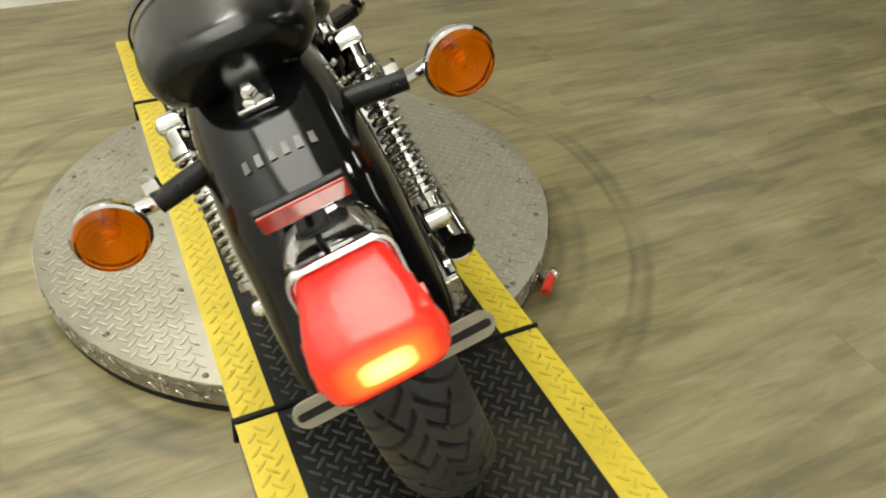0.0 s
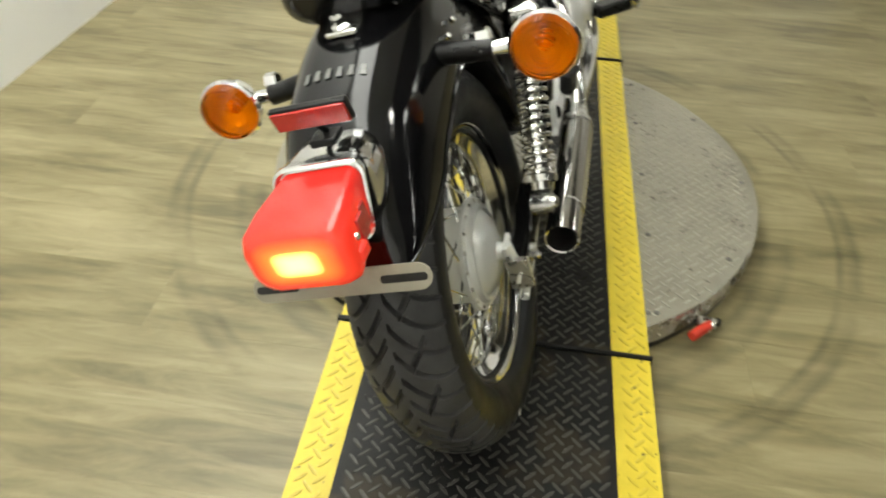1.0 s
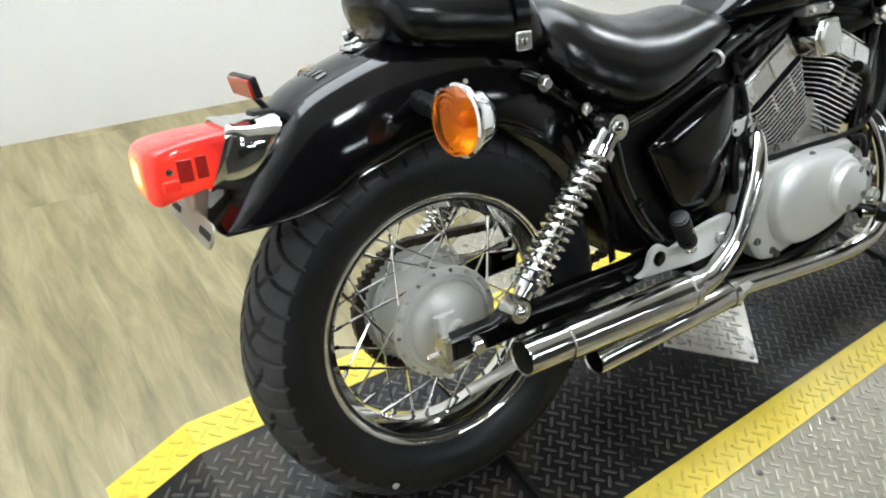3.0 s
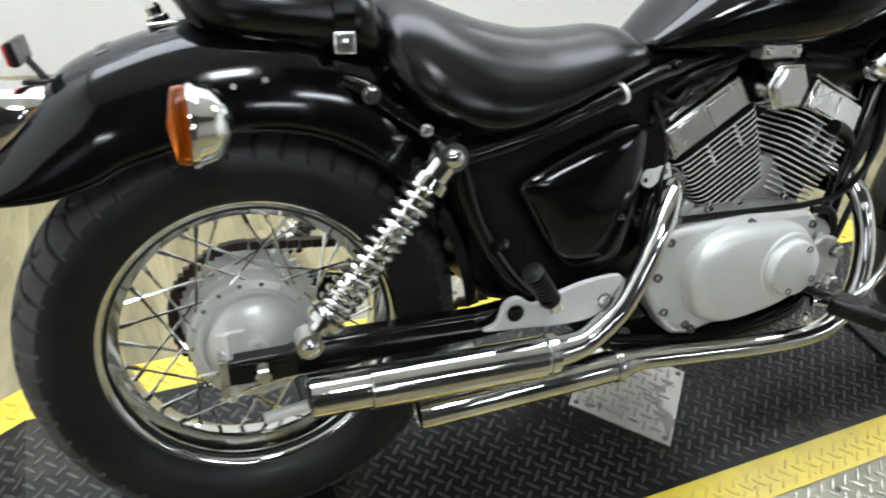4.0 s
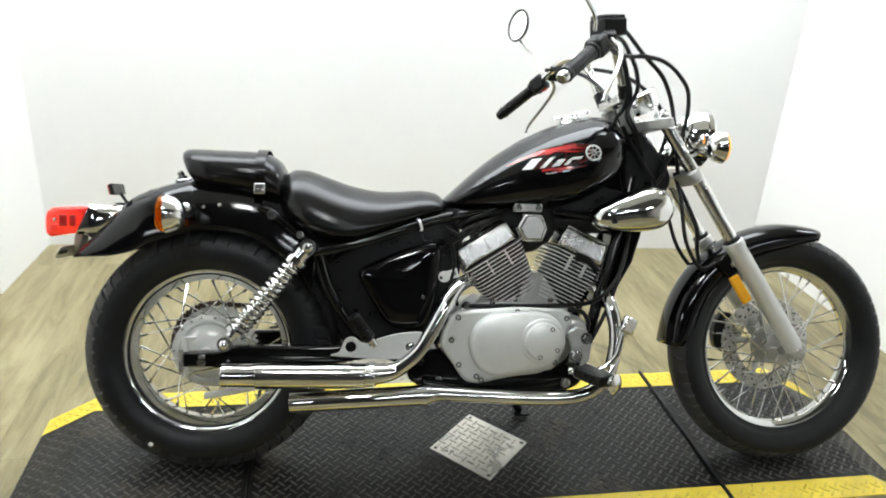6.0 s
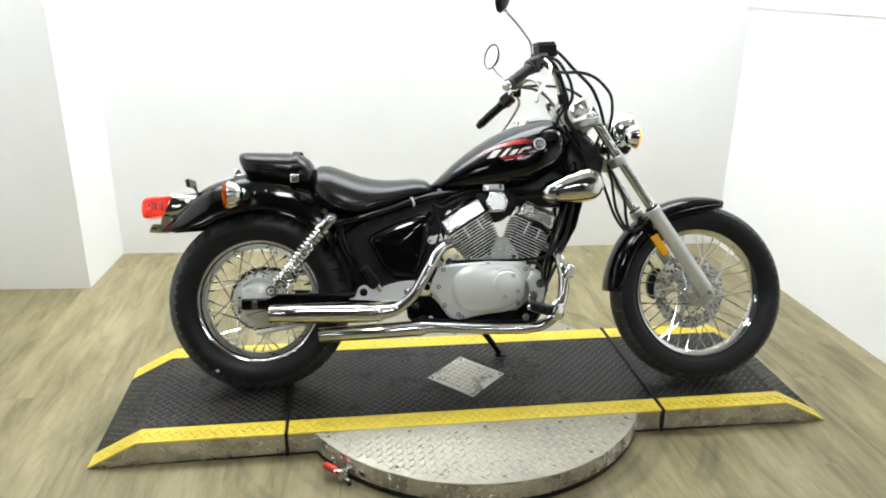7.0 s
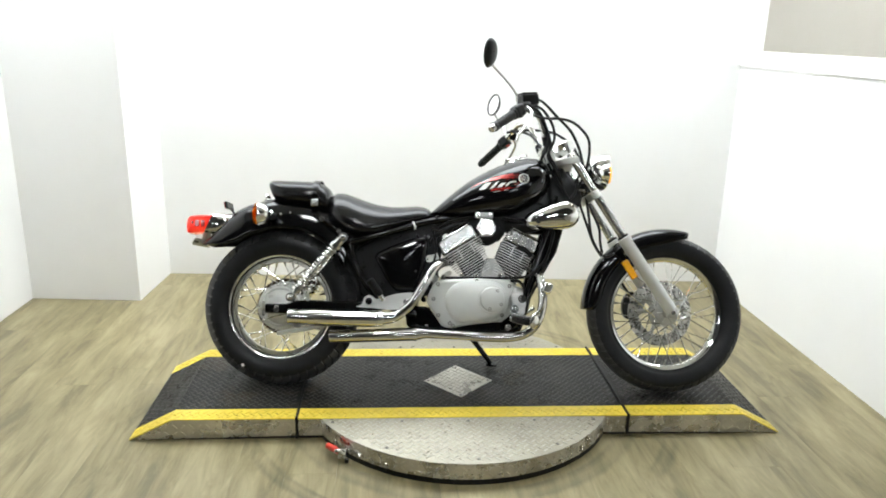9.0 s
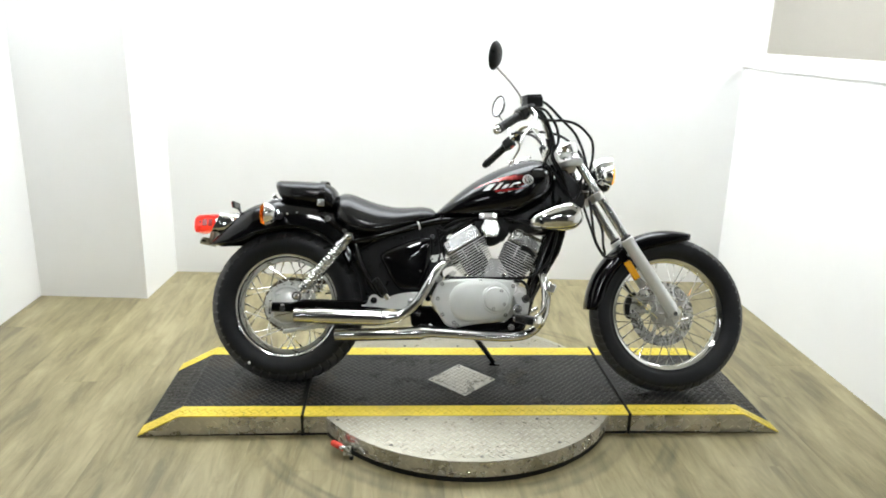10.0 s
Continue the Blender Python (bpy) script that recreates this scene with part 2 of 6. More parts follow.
M_WOOD = wood_material()
M_WALL = mat("white_wall_paint", (0.88, 0.88, 0.872), 0.5, vary=0.02, scale=1.6, bump=0.12, bump_scale=90, rough_vary=0.06)
M_WALL_BEIGE = mat("beige_wall_paint", (0.62, 0.59, 0.53), 0.6, vary=0.03, scale=2, bump=0.1, bump_scale=80)
M_CEIL = mat("ceiling_tile", (0.72, 0.72, 0.70), 0.8, vary=0.05, scale=9, bump=0.3, bump_scale=120)
# unseen ceiling, dark so that it hardly reflects in the black paint
M_CEIL_HALL = mat("unseen_dark_ceiling", (0.10, 0.10, 0.098), 0.8, vary=0.15, scale=3, bump=0.3, bump_scale=40)
M_SUB = mat("floor_underlay", (0.05, 0.04, 0.03), 0.8, vary=0.1, scale=10)
M_PLATE = mat("aluminium_tread_plate", (0.325, 0.306, 0.242), 0.42, 0.38, vary=0.22, scale=7, rough_vary=0.12, bump=0.15, bump_scale=130)
M_PLATE_SIDE = mat("brushed_aluminium_edge", (0.50, 0.48, 0.43), 0.3, 0.85, vary=0.18, scale=12, rough_vary=0.12)
M_BLACKPLATE = mat("black_tread_plate", (0.010, 0.010, 0.0096), 0.42, 0.05, vary=0.35, scale=9, rough_vary=0.12, bump=0.2, bump_scale=160, spec=0.32, specks=(0.035, 0.028, 0.018), speck_scale=7, speck_from=0.60)
M_LOZ_BLACK = mat("worn_black_tread", (0.075, 0.073, 0.066), 0.34, 0.28, vary=0.45, scale=6, rough_vary=0.1)
M_YELLOW_WORN = mat("worn_yellow_tread", (0.60, 0.465, 0.05), 0.36, vary=0.16, scale=20, rough_vary=0.1, specks=(0.20, 0.15, 0.03), speck_scale=45, speck_from=0.70)
M_YELLOW = mat("yellow_paint", (0.70, 0.545, 0.055), 0.42, vary=0.14, scale=12, rough_vary=0.1, bump=0.12, bump_scale=160, specks=(0.12, 0.09, 0.02), speck_scale=60, speck_from=0.68)
M_PANEL = mat("panel_diffuser", (0.9, 0.9, 0.9), 0.5, emit=(0.985, 0.995, 1.0), emit_strength=PANEL_LIGHT)
M_DOWN = mat("downlight_diffuser", (0.9, 0.9, 0.9), 0.5, emit=(1.0, 0.985, 0.95), emit_strength=DOWN_LIGHT)
M_LAMP = mat("light_diffuser", (0.9, 0.9, 0.9), 0.5, emit=(0.985, 0.995, 1.0), emit_strength=TUBE_LIGHT)
M_LAMPFRAME = mat("white_fixture", (0.75, 0.75, 0.74), 0.4, vary=0.03)
# unseen hall walls, darkened to keep their reflections low
M_DARKWALL = mat("unseen_grey_wall", (0.16, 0.155, 0.14), 0.7, vary=0.1, scale=2, bump=0.1, bump_scale=60)
M_SHEET = mat("bright_aluminium_sheet", (0.60, 0.58, 0.52), 0.36, 0.5, vary=0.2, scale=14, rough_vary=0.12, bump=0.15, bump_scale=130)
M_LOZ_PLATE = mat("polished_tread", (0.40, 0.378, 0.310), 0.34, 0.42, vary=0.15, scale=30, rough_vary=0.08)

# ---- tools ----
def obj(name, bm, material, parent=None, label="", smooth=True, angle=40, bevel=0.0, solid=0.0):
    me = bpy.data.meshes.new(name)
    bm.normal_update()
    bm.to_mesh(me)
    bm.free()
    me.materials.append(material)
    if smooth:
        me.shade_smooth()
        me.set_sharp_from_angle(angle=radians(angle))
    ob = new(name, me)
    if parent:
        ob.parent = parent
    if label:
        tagged(ob, label)
    if solid:
        s = ob.modifiers.new("thickness", "SOLIDIFY")
        s.thickness, s.offset = solid, -1
    if bevel:
        b = ob.modifiers.new("edge", "BEVEL")
        b.width, b.segments, b.limit_method, b.angle_limit = bevel, 2, "ANGLE", radians(35)
    return ob


def part(name, bm, material, parent, label="", **kw):
    return obj(name, bm, material, parent, label, **kw)


def box(x0, x1, y0, y1, z0, z1, bm=None):
    bm = bm or bmesh.new()
    r = bmesh.ops.create_cube(bm, size=1)
    for v in r["verts"]:
        v.co = Vector(((x0 + x1) / 2 + v.co.x * (x1 - x0), (y0 + y1) / 2 + v.co.y * (y1 - y0), (z0 + z1) / 2 + v.co.z * (z1 - z0)))
    return bm


def smooth_line(pts, n=8):
    """A Catmull-Rom line through the points."""
    pts = [Vector(p) for p in pts]
    if len(pts) < 3:
        return pts
    ext = [2 * pts[0] - pts[1]] + pts + [2 * pts[-1] - pts[-2]]
    out = []
    for i in range(1, len(ext) - 2):
        a, b, c, d = ext[i - 1], ext[i], ext[i + 1], ext[i + 2]
        for k in range(n):
            t = k / n
            out.append(0.5 * (2 * b + (c - a) * t + (2 * a - 5 * b + 4 * c - d) * t * t + (3 * b - a - 3 * c + d) * t ** 3))
    out.append(pts[-1])
    return out


def tube(pts, r, seg=12, n=8, caps=True, bm=None, smooth=True):
    """A swept round tube; r is one radius or one per given point."""
    bm = bm or bmesh.new()
    line = smooth_line(pts, n) if smooth else [Vector(p) for p in pts]
    if isinstance(r, (list, tuple)):
        xs = np.linspace(0, len(r) - 1, len(line))
        rad = np.interp(xs, range(len(r)), r)
    else:
        rad = [r] * len(line)
    rings, up = [], None
    for i, p in enumerate(line):
        d = (line[min(i + 1, len(line) - 1)] - line[max(i - 1, 0)]).normalized()
        if up is None:
            up = d.orthogonal().normalized()
        up = (up - d * up.dot(d)).normalized()
        side = d.cross(up)
        rings.append([bm.verts.new(p + float(rad[i]) * (math.cos(a) * up + math.sin(a) * side)) for a in np.linspace(0, 2 * math.pi, seg, endpoint=False)])
    for a, b in zip(rings, rings[1:]):
        for k in range(seg):
            bm.faces.new((a[k], a[(k + 1) % seg], b[(k + 1) % seg], b[k]))
    if caps:
        bm.faces.new(rings[0][::-1])
        bm.faces.new(rings[-1])
    bmesh.ops.recalc_face_normals(bm, faces=bm.faces)
    return bm


def loft(rings, caps=True, closed=True, bm=None):
    """Skin over rings of equal length."""
    bm = bm or bmesh.new()
    vs = [[bm.verts.new(p) for p in ring] for ring in rings]
    m = len(vs[0])
    for a, b in zip(vs, vs[1:]):
        for k in range(m if closed else m - 1):
            bm.faces.new((a[k], a[(k + 1) % m], b[(k + 1) % m], b[k]))
    if caps and closed:
        bm.faces.new(vs[0][::-1])
        bm.faces.new(vs[-1])
    bmesh.ops.recalc_face_normals(bm, faces=bm.faces)
    return bm


def lathe(profile, seg=48, origin=(0, 0, 0), axis="Y", closed=False, bm=None):
    """Turns a profile of (radius, along) round an axis through origin."""
    bm = bm or bmesh.new()
    rings = []
    for a in np.linspace(0, 2 * math.pi, seg, endpoint=False):
        c, s = math.cos(a), math.sin(a)
        ring = []
        for r, h in profile:
            q = (r * c, h, r * s) if axis == "Y" else (h, r * c, r * s) if axis == "X" else (r * c, r * s, h)
            ring.append(bm.verts.new(Vector(q) + Vector(origin)))
        rings.append(ring)
    m = len(profile)
    for i in range(seg):
        a, b = rings[i], rings[(i + 1) % seg]
        for k in range(m if closed else m - 1):
            bm.faces.new((a[k], a[(k + 1) % m], b[(k + 1) % m], b[k]))
    bmesh.ops.remove_doubles(bm, verts=bm.verts, dist=1e-6)
    bmesh.ops.recalc_face_normals(bm, faces=bm.faces)
    return bm


def prism(outline, y0, y1, bm=None):
    """An outline in x, z pushed from y0 to y1."""
    bm = bm or bmesh.new()
    a = [bm.verts.new((x, y0, z)) for x, z in outline]
    b = [bm.verts.new((x, y1, z)) for x, z in outline]
    m = len(outline)
    bm.faces.new(a)
    bm.faces.new(b[::-1])
    for k in range(m):
        bm.faces.new((a[k], b[k], b[(k + 1) % m], a[(k + 1) % m]))
    bmesh.ops.recalc_face_normals(bm, faces=bm.faces)
    return bm


def round_outline(pts, n=6):
    """A closed smooth outline through the points in x, z."""
    m = len(pts)
    out = []
    for i in range(m):
        a, b, c, d = (Vector(pts[(i + k) % m]) for k in (-1, 0, 1, 2))
        for k in range(n):
            t = k / n
            q = 0.5 * (2 * b + (c - a) * t + (2 * a - 5 * b + 4 * c - d) * t * t + (3 * b - a - 3 * c + d) * t ** 3)
            out.append((q.x, q.y))
    return out


def turned(bm, m):
    bmesh.ops.transform(bm, matrix=m, verts=bm.verts)
    return bm


def along(a, b):
    """The pose whose z axis runs from a to b."""
    a, b = Vector(a), Vector(b)
    return Matrix.Translation(a) @ (b - a).to_track_quat("Z", "Y").to_matrix().to_4x4()


def bolt(name, place, r, parent, axis=(0, -1, 0), h=0.006, material=None, washer=True):
    """A hexagon bolt head on its washer."""
    bm = lathe([(0, 0), (r * 1.35, 0), (r * 1.35, 0.0015), (0, 0.0015)], 16, axis="Z") if washer else bmesh.new()
    lathe([(0, 0), (r, 0), (r, h * 0.8), (r * 0.85, h), (0, h)], 6, axis="Z", bm=bm)
    turned(bm, along(place, Vector(place) + Vector(axis)))
    return part(name, bm, material or M_CHROME_WORN, parent, smooth=False)

# ---- the room ----
def wall(name, outline, z0, z1, material, label, category="wall"):
    bm = bmesh.new()
    a = [bm.verts.new((x, y, z0)) for x, y in outline]
    b = [bm.verts.new((x, y, z1)) for x, y in outline]
    m = len(outline)
    bm.faces.new(a[::-1])
    bm.faces.new(b)
    for k in range(m):
        bm.faces.new((a[k], a[(k + 1) % m], b[(k + 1) % m], b[k]))
    bmesh.ops.recalc_face_normals(bm, faces=bm.faces)
    ob = obj(name, bm, material, smooth=False)
    return tagged(ob, label, category, kind="structure")


CEIL = 2.75
wall("wall_north", [(-0.62, 1.563), (2.71, 1.43), (2.71, 1.62), (-0.62, 1.76)], 0, CEIL, M_WALL, "plain white painted wall behind the motorcycle")
wall("pillar", [(-1.16, 1.135), (-0.589, 1.10), (-0.553, 1.76), (-1.16, 1.76)], 0, CEIL, M_WALL, "white painted boxed-in wall corner", "pillar")
wall("wall_west", [(-1.30, -1.3), (-1.19, -1.3), (-1.145, 1.76), (-1.30, 1.76)], 0, CEIL, M_WALL, "plain white painted side wall")
wall("wall_east", [(2.655, -1.3), (2.77, -1.3), (2.77, 1.428), (2.655, 1.43)], 0, 1.265, M_WALL, "low white painted partition wall")
wall("trim_east", [(2.642, -1.3), (2.782, -1.3), (2.782, 1.426), (2.642, 1.428)], 1.265, 1.342, M_WALL, "white painted cap board on the partition", "trim")
# hall walls added out of view; their dark colour dims the reflections
wall("wall_south", [(-6.0, -8.0), (8.0, -8.0), (8.0, -7.8), (-6.0, -7.8)], 0, CEIL, M_DARKWALL, "unseen grey wall closing the hall, added to dim reflections")
wall("wall_hall_west", [(-6.0, -7.8), (-5.8, -7.8), (-5.8, 1.9), (-6.0, 1.9)], 0, CEIL, M_DARKWALL, "unseen grey side wall of the hall, added to dim reflections")
wall("wall_hall_north", [(-5.8, 1.77), (-1.30, 1.77), (-1.30, 1.9), (-5.8, 1.9)], 0, CEIL, M_DARKWALL, "unseen grey back wall of the hall, added to dim reflections")
wall("wall_far_east", [(4.6, -7.8), (4.75, -7.8), (4.75, 1.9), (4.6, 1.9)], 0, CEIL, M_WALL_BEIGE, "beige wall of the space past the partition")
wall("wall_far_north", [(2.71, 1.80), (4.6, 1.80), (4.6, 1.9), (2.71, 1.9)], 0, CEIL, M_WALL_BEIGE, "beige wall of the space past the partition")
wall("wall_return", [(2.71, 1.43), (2.77, 1.43), (2.77, 1.80), (2.71, 1.80)], 0, CEIL, M_WALL, "end of the white wall")
wall("ceiling", [(-1.30, -1.3), (4.75, -1.3), (4.75, 1.9), (-1.30, 1.9)], CEIL, CEIL + 0.1, M_CEIL, "white tiled ceiling over the display corner", "ceiling")
# added out of view, dark to keep overhead reflections low
wall("ceiling_hall", [(-6.0, -8.0), (8.0, -8.0), (8.0, 1.9), (-6.0, 1.9)], CEIL + 0.1, CEIL + 0.2, M_CEIL_HALL, "unseen hall ceiling, darkened to dim reflections", "ceiling")
floor = wall("floor", [(-6.0, -8.0), (8.0, -8.0), (8.0, 1.9), (-6.0, 1.9)], -0.12, -0.006, M_SUB, "grey-brown oak-look vinyl plank floor", "floor")


def ceiling_light(x, y, z, w, d, material, label, group):
    base = tagged(new("ceiling_light"), label, "ceiling light", group)
    bm = box(-w - 0.02, w + 0.02, -d - 0.02, -d, -0.03, 0)
    box(-w - 0.02, w + 0.02, d, d + 0.02, -0.03, 0, bm)
    box(-w - 0.02, -w, -d, d, -0.03, 0, bm)
    box(w, w + 0.02, -d, d, -0.03, 0, bm)
    part("frame", bm, M_LAMPFRAME, base, smooth=False)
    part("diffuser", box(-w, w, -d, d, -0.018, -0.004), material, base, "glowing diffuser", smooth=False)
    base.matrix_basis = pose(x, y, z)
    return base


ceiling_light(0.60, 0.88, CEIL - 0.001, 1.64, 0.50, M_PANEL, "very wide luminous ceiling panel over the display, switched on", "")
ceiling_light(0.25, -1.54, CEIL + 0.099, 0.18, 0.17, M_DOWN, "bright ceiling light before the display, switched on", "")
HALL_LIGHTS = [(1.5, -3.3), (-1.9, -4.2), (0.9, -4.6), (3.6, -4.2)]
first = ceiling_light(*HALL_LIGHTS[0], CEIL + 0.099, 0.40, 0.11, M_LAMP, "narrow white ceiling light in the hall, switched on", "hall lights")
for lx, ly in HALL_LIGHTS[1:]:
    copy_thing(first, pose(lx, ly, CEIL + 0.099))
ceiling_light(3.7, 0.6, CEIL - 0.001, 0.6, 0.15, M_LAMP, "narrow white ceiling light past the partition, switched on", "")


# ---- ramp and turntable ----
def lozenges(places, z, material, name, parent, long=0.0285, wide=0.0066, high=0.0018, slope=None):
    """Raised tread marks, every other one turned the other way."""
    verts, faces = [], []
    for x, y, a in places:
        c, s = math.cos(a), math.sin(a)
        zz = slope(x) if slope else z
        n = len(verts)
        for k, (f, h) in enumerate(((1.0, -0.0006), (0.62, high))):
            for u, v in ((-0.5, 0), (-0.28, -0.5), (0.28, -0.5), (0.5, 0), (0.28, 0.5), (-0.28, 0.5)):
                uu, vv = u * long * (f if k == 0 else 0.86), v * wide * f
                dx = c * uu - s * vv
                verts.append((x + dx, y + s * uu + c * vv, (slope(x + dx) if slope else z) + h))
        for k in range(6):
            faces.append((n + k, n + (k + 1) % 6, n + 6 + (k + 1) % 6, n + 6 + k))
        faces.append(tuple(range(n + 6, n + 12)))
    me = bpy.data.meshes.new(name)
    me.from_pydata(verts, [], faces)
    me.materials.append(material)
    ob = new(name, me)
    ob.parent = parent
    ob["kind"] = "stuff"
    return ob


def upright_tread(places, material, name, parent, long=0.0225, wide=0.0068, high=0.0018):
    """Raised tread marks on upright faces; a place is a point, its outward and its level direction, and a turn."""
    verts, faces = [], []
    for p, out, along_dir, a in places:
        p, out, e = Vector(p), Vector(out), Vector(along_dir)
        up = Vector((0, 0, 1))
        c, s = math.cos(a), math.sin(a)
        n = len(verts)
        for f, g, h in ((1.0, 1.0, -0.0004), (0.86, 0.6, high)):
            for u, v in ((-0.5, 0), (-0.28, -0.5), (0.28, -0.5), (0.5, 0), (0.28, 0.5), (-0.28, 0.5)):
                uu, vv = u * long * f, v * wide * g
                verts.append(p + e * (c * uu - s * vv) + up * (s * uu + c * vv) + out * h)
        for k in range(6):
            faces.append((n + k, n + (k + 1) % 6, n + 6 + (k + 1) % 6, n + 6 + k))
        faces.append(tuple(range(n + 6, n + 12)))
    me = bpy.data.meshes.new(name)
    me.from_pydata(verts, [], faces)
    me.materials.append(material)
    ob = new(name, me)
    ob.parent = parent
    ob["kind"] = "stuff"
    return ob


def tread_grid(x0, x1, y0, y1, test=None, pitch=0.0212, margin=0.010):
    """Marks on rows at 45 degrees, each pointing at the middle of its neighbours."""
    out, c = [], math.sqrt(0.5)
    reach = int(4.2 / pitch)
    for i in range(-reach, reach):
        for j in range(-reach, reach):
            x, y = c * pitch * (i - j), c * pitch * (i + j)
            if x0 + margin < x < x1 - margin and y0 + margin < y < y1 - margin and (test is None or test(x, y)):
                out.append((x, y, math.pi / 4 if (i + j) % 2 else -math.pi / 4))
    return out


TOP, Y_NEAR, Y_FAR, BAND = 0.080, -0.300, 0.288, 0.070


def ramp_section(profile, label):
    """One length of the ramp. profile: its top line as x, z, rising or level."""
    base = tagged(new("ramp_section"), label, "ramp", "ramp sections")
    x0, x1 = profile[0][0], profile[-1][0]
    height = lambda x: float(np.interp(x, [p[0] for p in profile], [p[1] for p in profile]))  # noqa: E731
    low = [(x1, 0.001), (x0, 0.001)]
    part("deck", prism(profile + low, Y_NEAR + 0.003, Y_FAR - 0.003), M_BLACKPLATE, base, "black tread plate deck", smooth=False)
    for y in (Y_NEAR, Y_FAR - 0.003):
        inset = [(x, max(z - 0.002, 0.003)) for x, z in profile]
        part("side_panel", prism(inset + [(x1, 0.012 if profile[-1][1] > 0.03 else 0.0025), (x0, 0.012 if profile[0][1] > 0.03 else 0.0025)], y, y + 0.003), M_PLATE_SIDE, base, "bare aluminium side", smooth=False)
    marks = []
    for i in range(int((x1 - x0) / 0.0285)):
        for j in range(2):
            x, z = x0 + 0.016 + i * 0.0285, 0.024 + j * 0.0285
            if z + 0.012 < height(x - 0.01) and z + 0.012 < height(x + 0.01):
                marks.append(((x, Y_NEAR, z), (0, -1, 0), (1, 0, 0), math.pi / 4 if (i + j) % 2 else -math.pi / 4))
    upright_tread(marks, M_PLATE_SIDE, "side_tread", base)
    for y0, y1 in ((Y_NEAR - 0.001, Y_NEAR + BAND), (Y_FAR - BAND, Y_FAR + 0.001)):
        up = [(x, z + 0.0012) for x, z in profile]
        part("edge_stripe", prism(up + [(x, z - 0.003) for x, z in reversed(profile)], y0, y1), M_YELLOW, base, "yellow painted edge", smooth=False)
        lozenges(tread_grid(x0, x1, y0, y1), 0, M_YELLOW_WORN, "stripe_tread", base, high=0.0016, slope=lambda x: height(x) + 0.0012)
    lozenges(tread_grid(x0, x1, Y_NEAR + BAND, Y_FAR - BAND), 0, M_LOZ_BLACK, "deck_tread", base, slope=height)
    return base


ramp_section([(-0.182, 0.004), (-0.035, TOP), (0.396, TOP)], "black tread plate ramp end with yellow edges")
ramp_section([(0.404, TOP), (1.590, TOP)], "black tread plate platform over the turntable, yellow edges")
ramp_section([(1.600, TOP), (2.025, TOP), (2.172, 0.004)], "black tread plate ramp front with yellow edges")
for sx, tilt in ((0.400, 0.004), (1.595, -0.006)):
    bm = tube([(sx + tilt, Y_FAR + 0.004, 0.03), (sx + tilt, Y_FAR + 0.004, TOP + 0.003), (sx + tilt * 0.4, 0.02, TOP + 0.004),
               (sx, Y_NEAR - 0.004, TOP + 0.003), (sx, Y_NEAR - 0.005, 0.006)], 0.0055, 8, 4, smooth=False)
    tagged(obj("seam_strip", bm, M_CABLE), "black rubber strip in the joint between two ramp sections", "seal strip", "ramp joints")

DISC = Vector((0.998, -0.012, 0))
R_DISC = 0.588
turntable = tagged(new("turntable"), "round aluminium tread plate turntable under the ramp", "turntable")
part("base", lathe([(0, 0.0), (R_DISC - 0.003, 0.0), (R_DISC - 0.003, 0.0215), (0, 0.0215)], 96, DISC, "Z"), M_CABLE, turntable, "black rubber base ring")
part("rim", lathe([(R_DISC - 0.02, 0.021), (R_DISC, 0.021), (R_DISC, 0.0745), (R_DISC - 0.02, 0.0745)], 128, DISC, "Z", closed=True), M_PLATE_SIDE, turntable, "bare aluminium band")
part("plate", lathe([(0, 0.070), (R_DISC - 0.001, 0.070), (R_DISC - 0.001, 0.0765), (R_DISC - 0.003, 0.078), (0, 0.078)], 128, DISC, "Z"), M_PLATE, turntable)
outside = lambda x, y: (x - DISC.x) ** 2 + (y - DISC.y) ** 2 < (R_DISC - 0.016) ** 2 and (y < Y_NEAR - 0.012 or y > Y_FAR + 0.012)  # noqa: E731
lozenges(tread_grid(0.3, 1.7, -0.7, 0.7, outside), 0.078, M_LOZ_PLATE, "tread", turntable)
side_marks = []
for i in range(128):
    a = 2 * math.pi * i / 128
    for j in range(2):
        side_marks.append((DISC + Vector((R_DISC * math.cos(a), R_DISC * math.sin(a), 0.034 + j * 0.0245)), (math.cos(a), math.sin(a), 0), (-math.sin(a), math.cos(a), 0),
                           math.pi / 4 if (i + j) % 2 else -math.pi / 4))
upright_tread(side_marks, M_PLATE_SIDE, "rim_tread", turntable)
rivets = [(x, y) for y in (-0.325, 0.312) for x in (0.528, 0.772, 1.006, 1.245, 1.46)]
rivets += [(DISC.x + 0.558 * math.cos(a), DISC.y + 0.558 * math.sin(a)) for a in np.radians([-120, -88, -58, -148, 60, 90, 122, 150])]
for x, y in rivets:
    bm = lathe([(0, 0.0036), (0.0035, 0.0034), (0.0062, 0.0014), (0.0065, 0)], 12, (x, y, 0.078), "Z")
    part("screw", bm, M_SCREW, turntable)

# the small square plate that marks the middle
plate = tagged(new("marker_plate"), "square aluminium tread plate set cornerwise on the ramp", "plate")
cx, cy, hx, hy = 0.996, -0.021, 0.134, 0.137
bm = bmesh.new()
ring0 = [bm.verts.new((cx + hx * u, cy + hy * v, TOP + 0.0005)) for u, v in ((-1, 0), (0, -1), (1, 0), (0, 1))]
ring1 = [bm.verts.new((cx + hx * u, cy + hy * v, TOP + 0.0042)) for u, v in ((-1, 0), (0, -1), (1, 0), (0, 1))]
bm.faces.new(ring0[::-1]), bm.faces.new(ring1)
for k in range(4):
    bm.faces.new((ring0[k], ring0[(k + 1) % 4], ring1[(k + 1) % 4], ring1[k]))
part("sheet", bm, M_SHEET, plate, smooth=False)
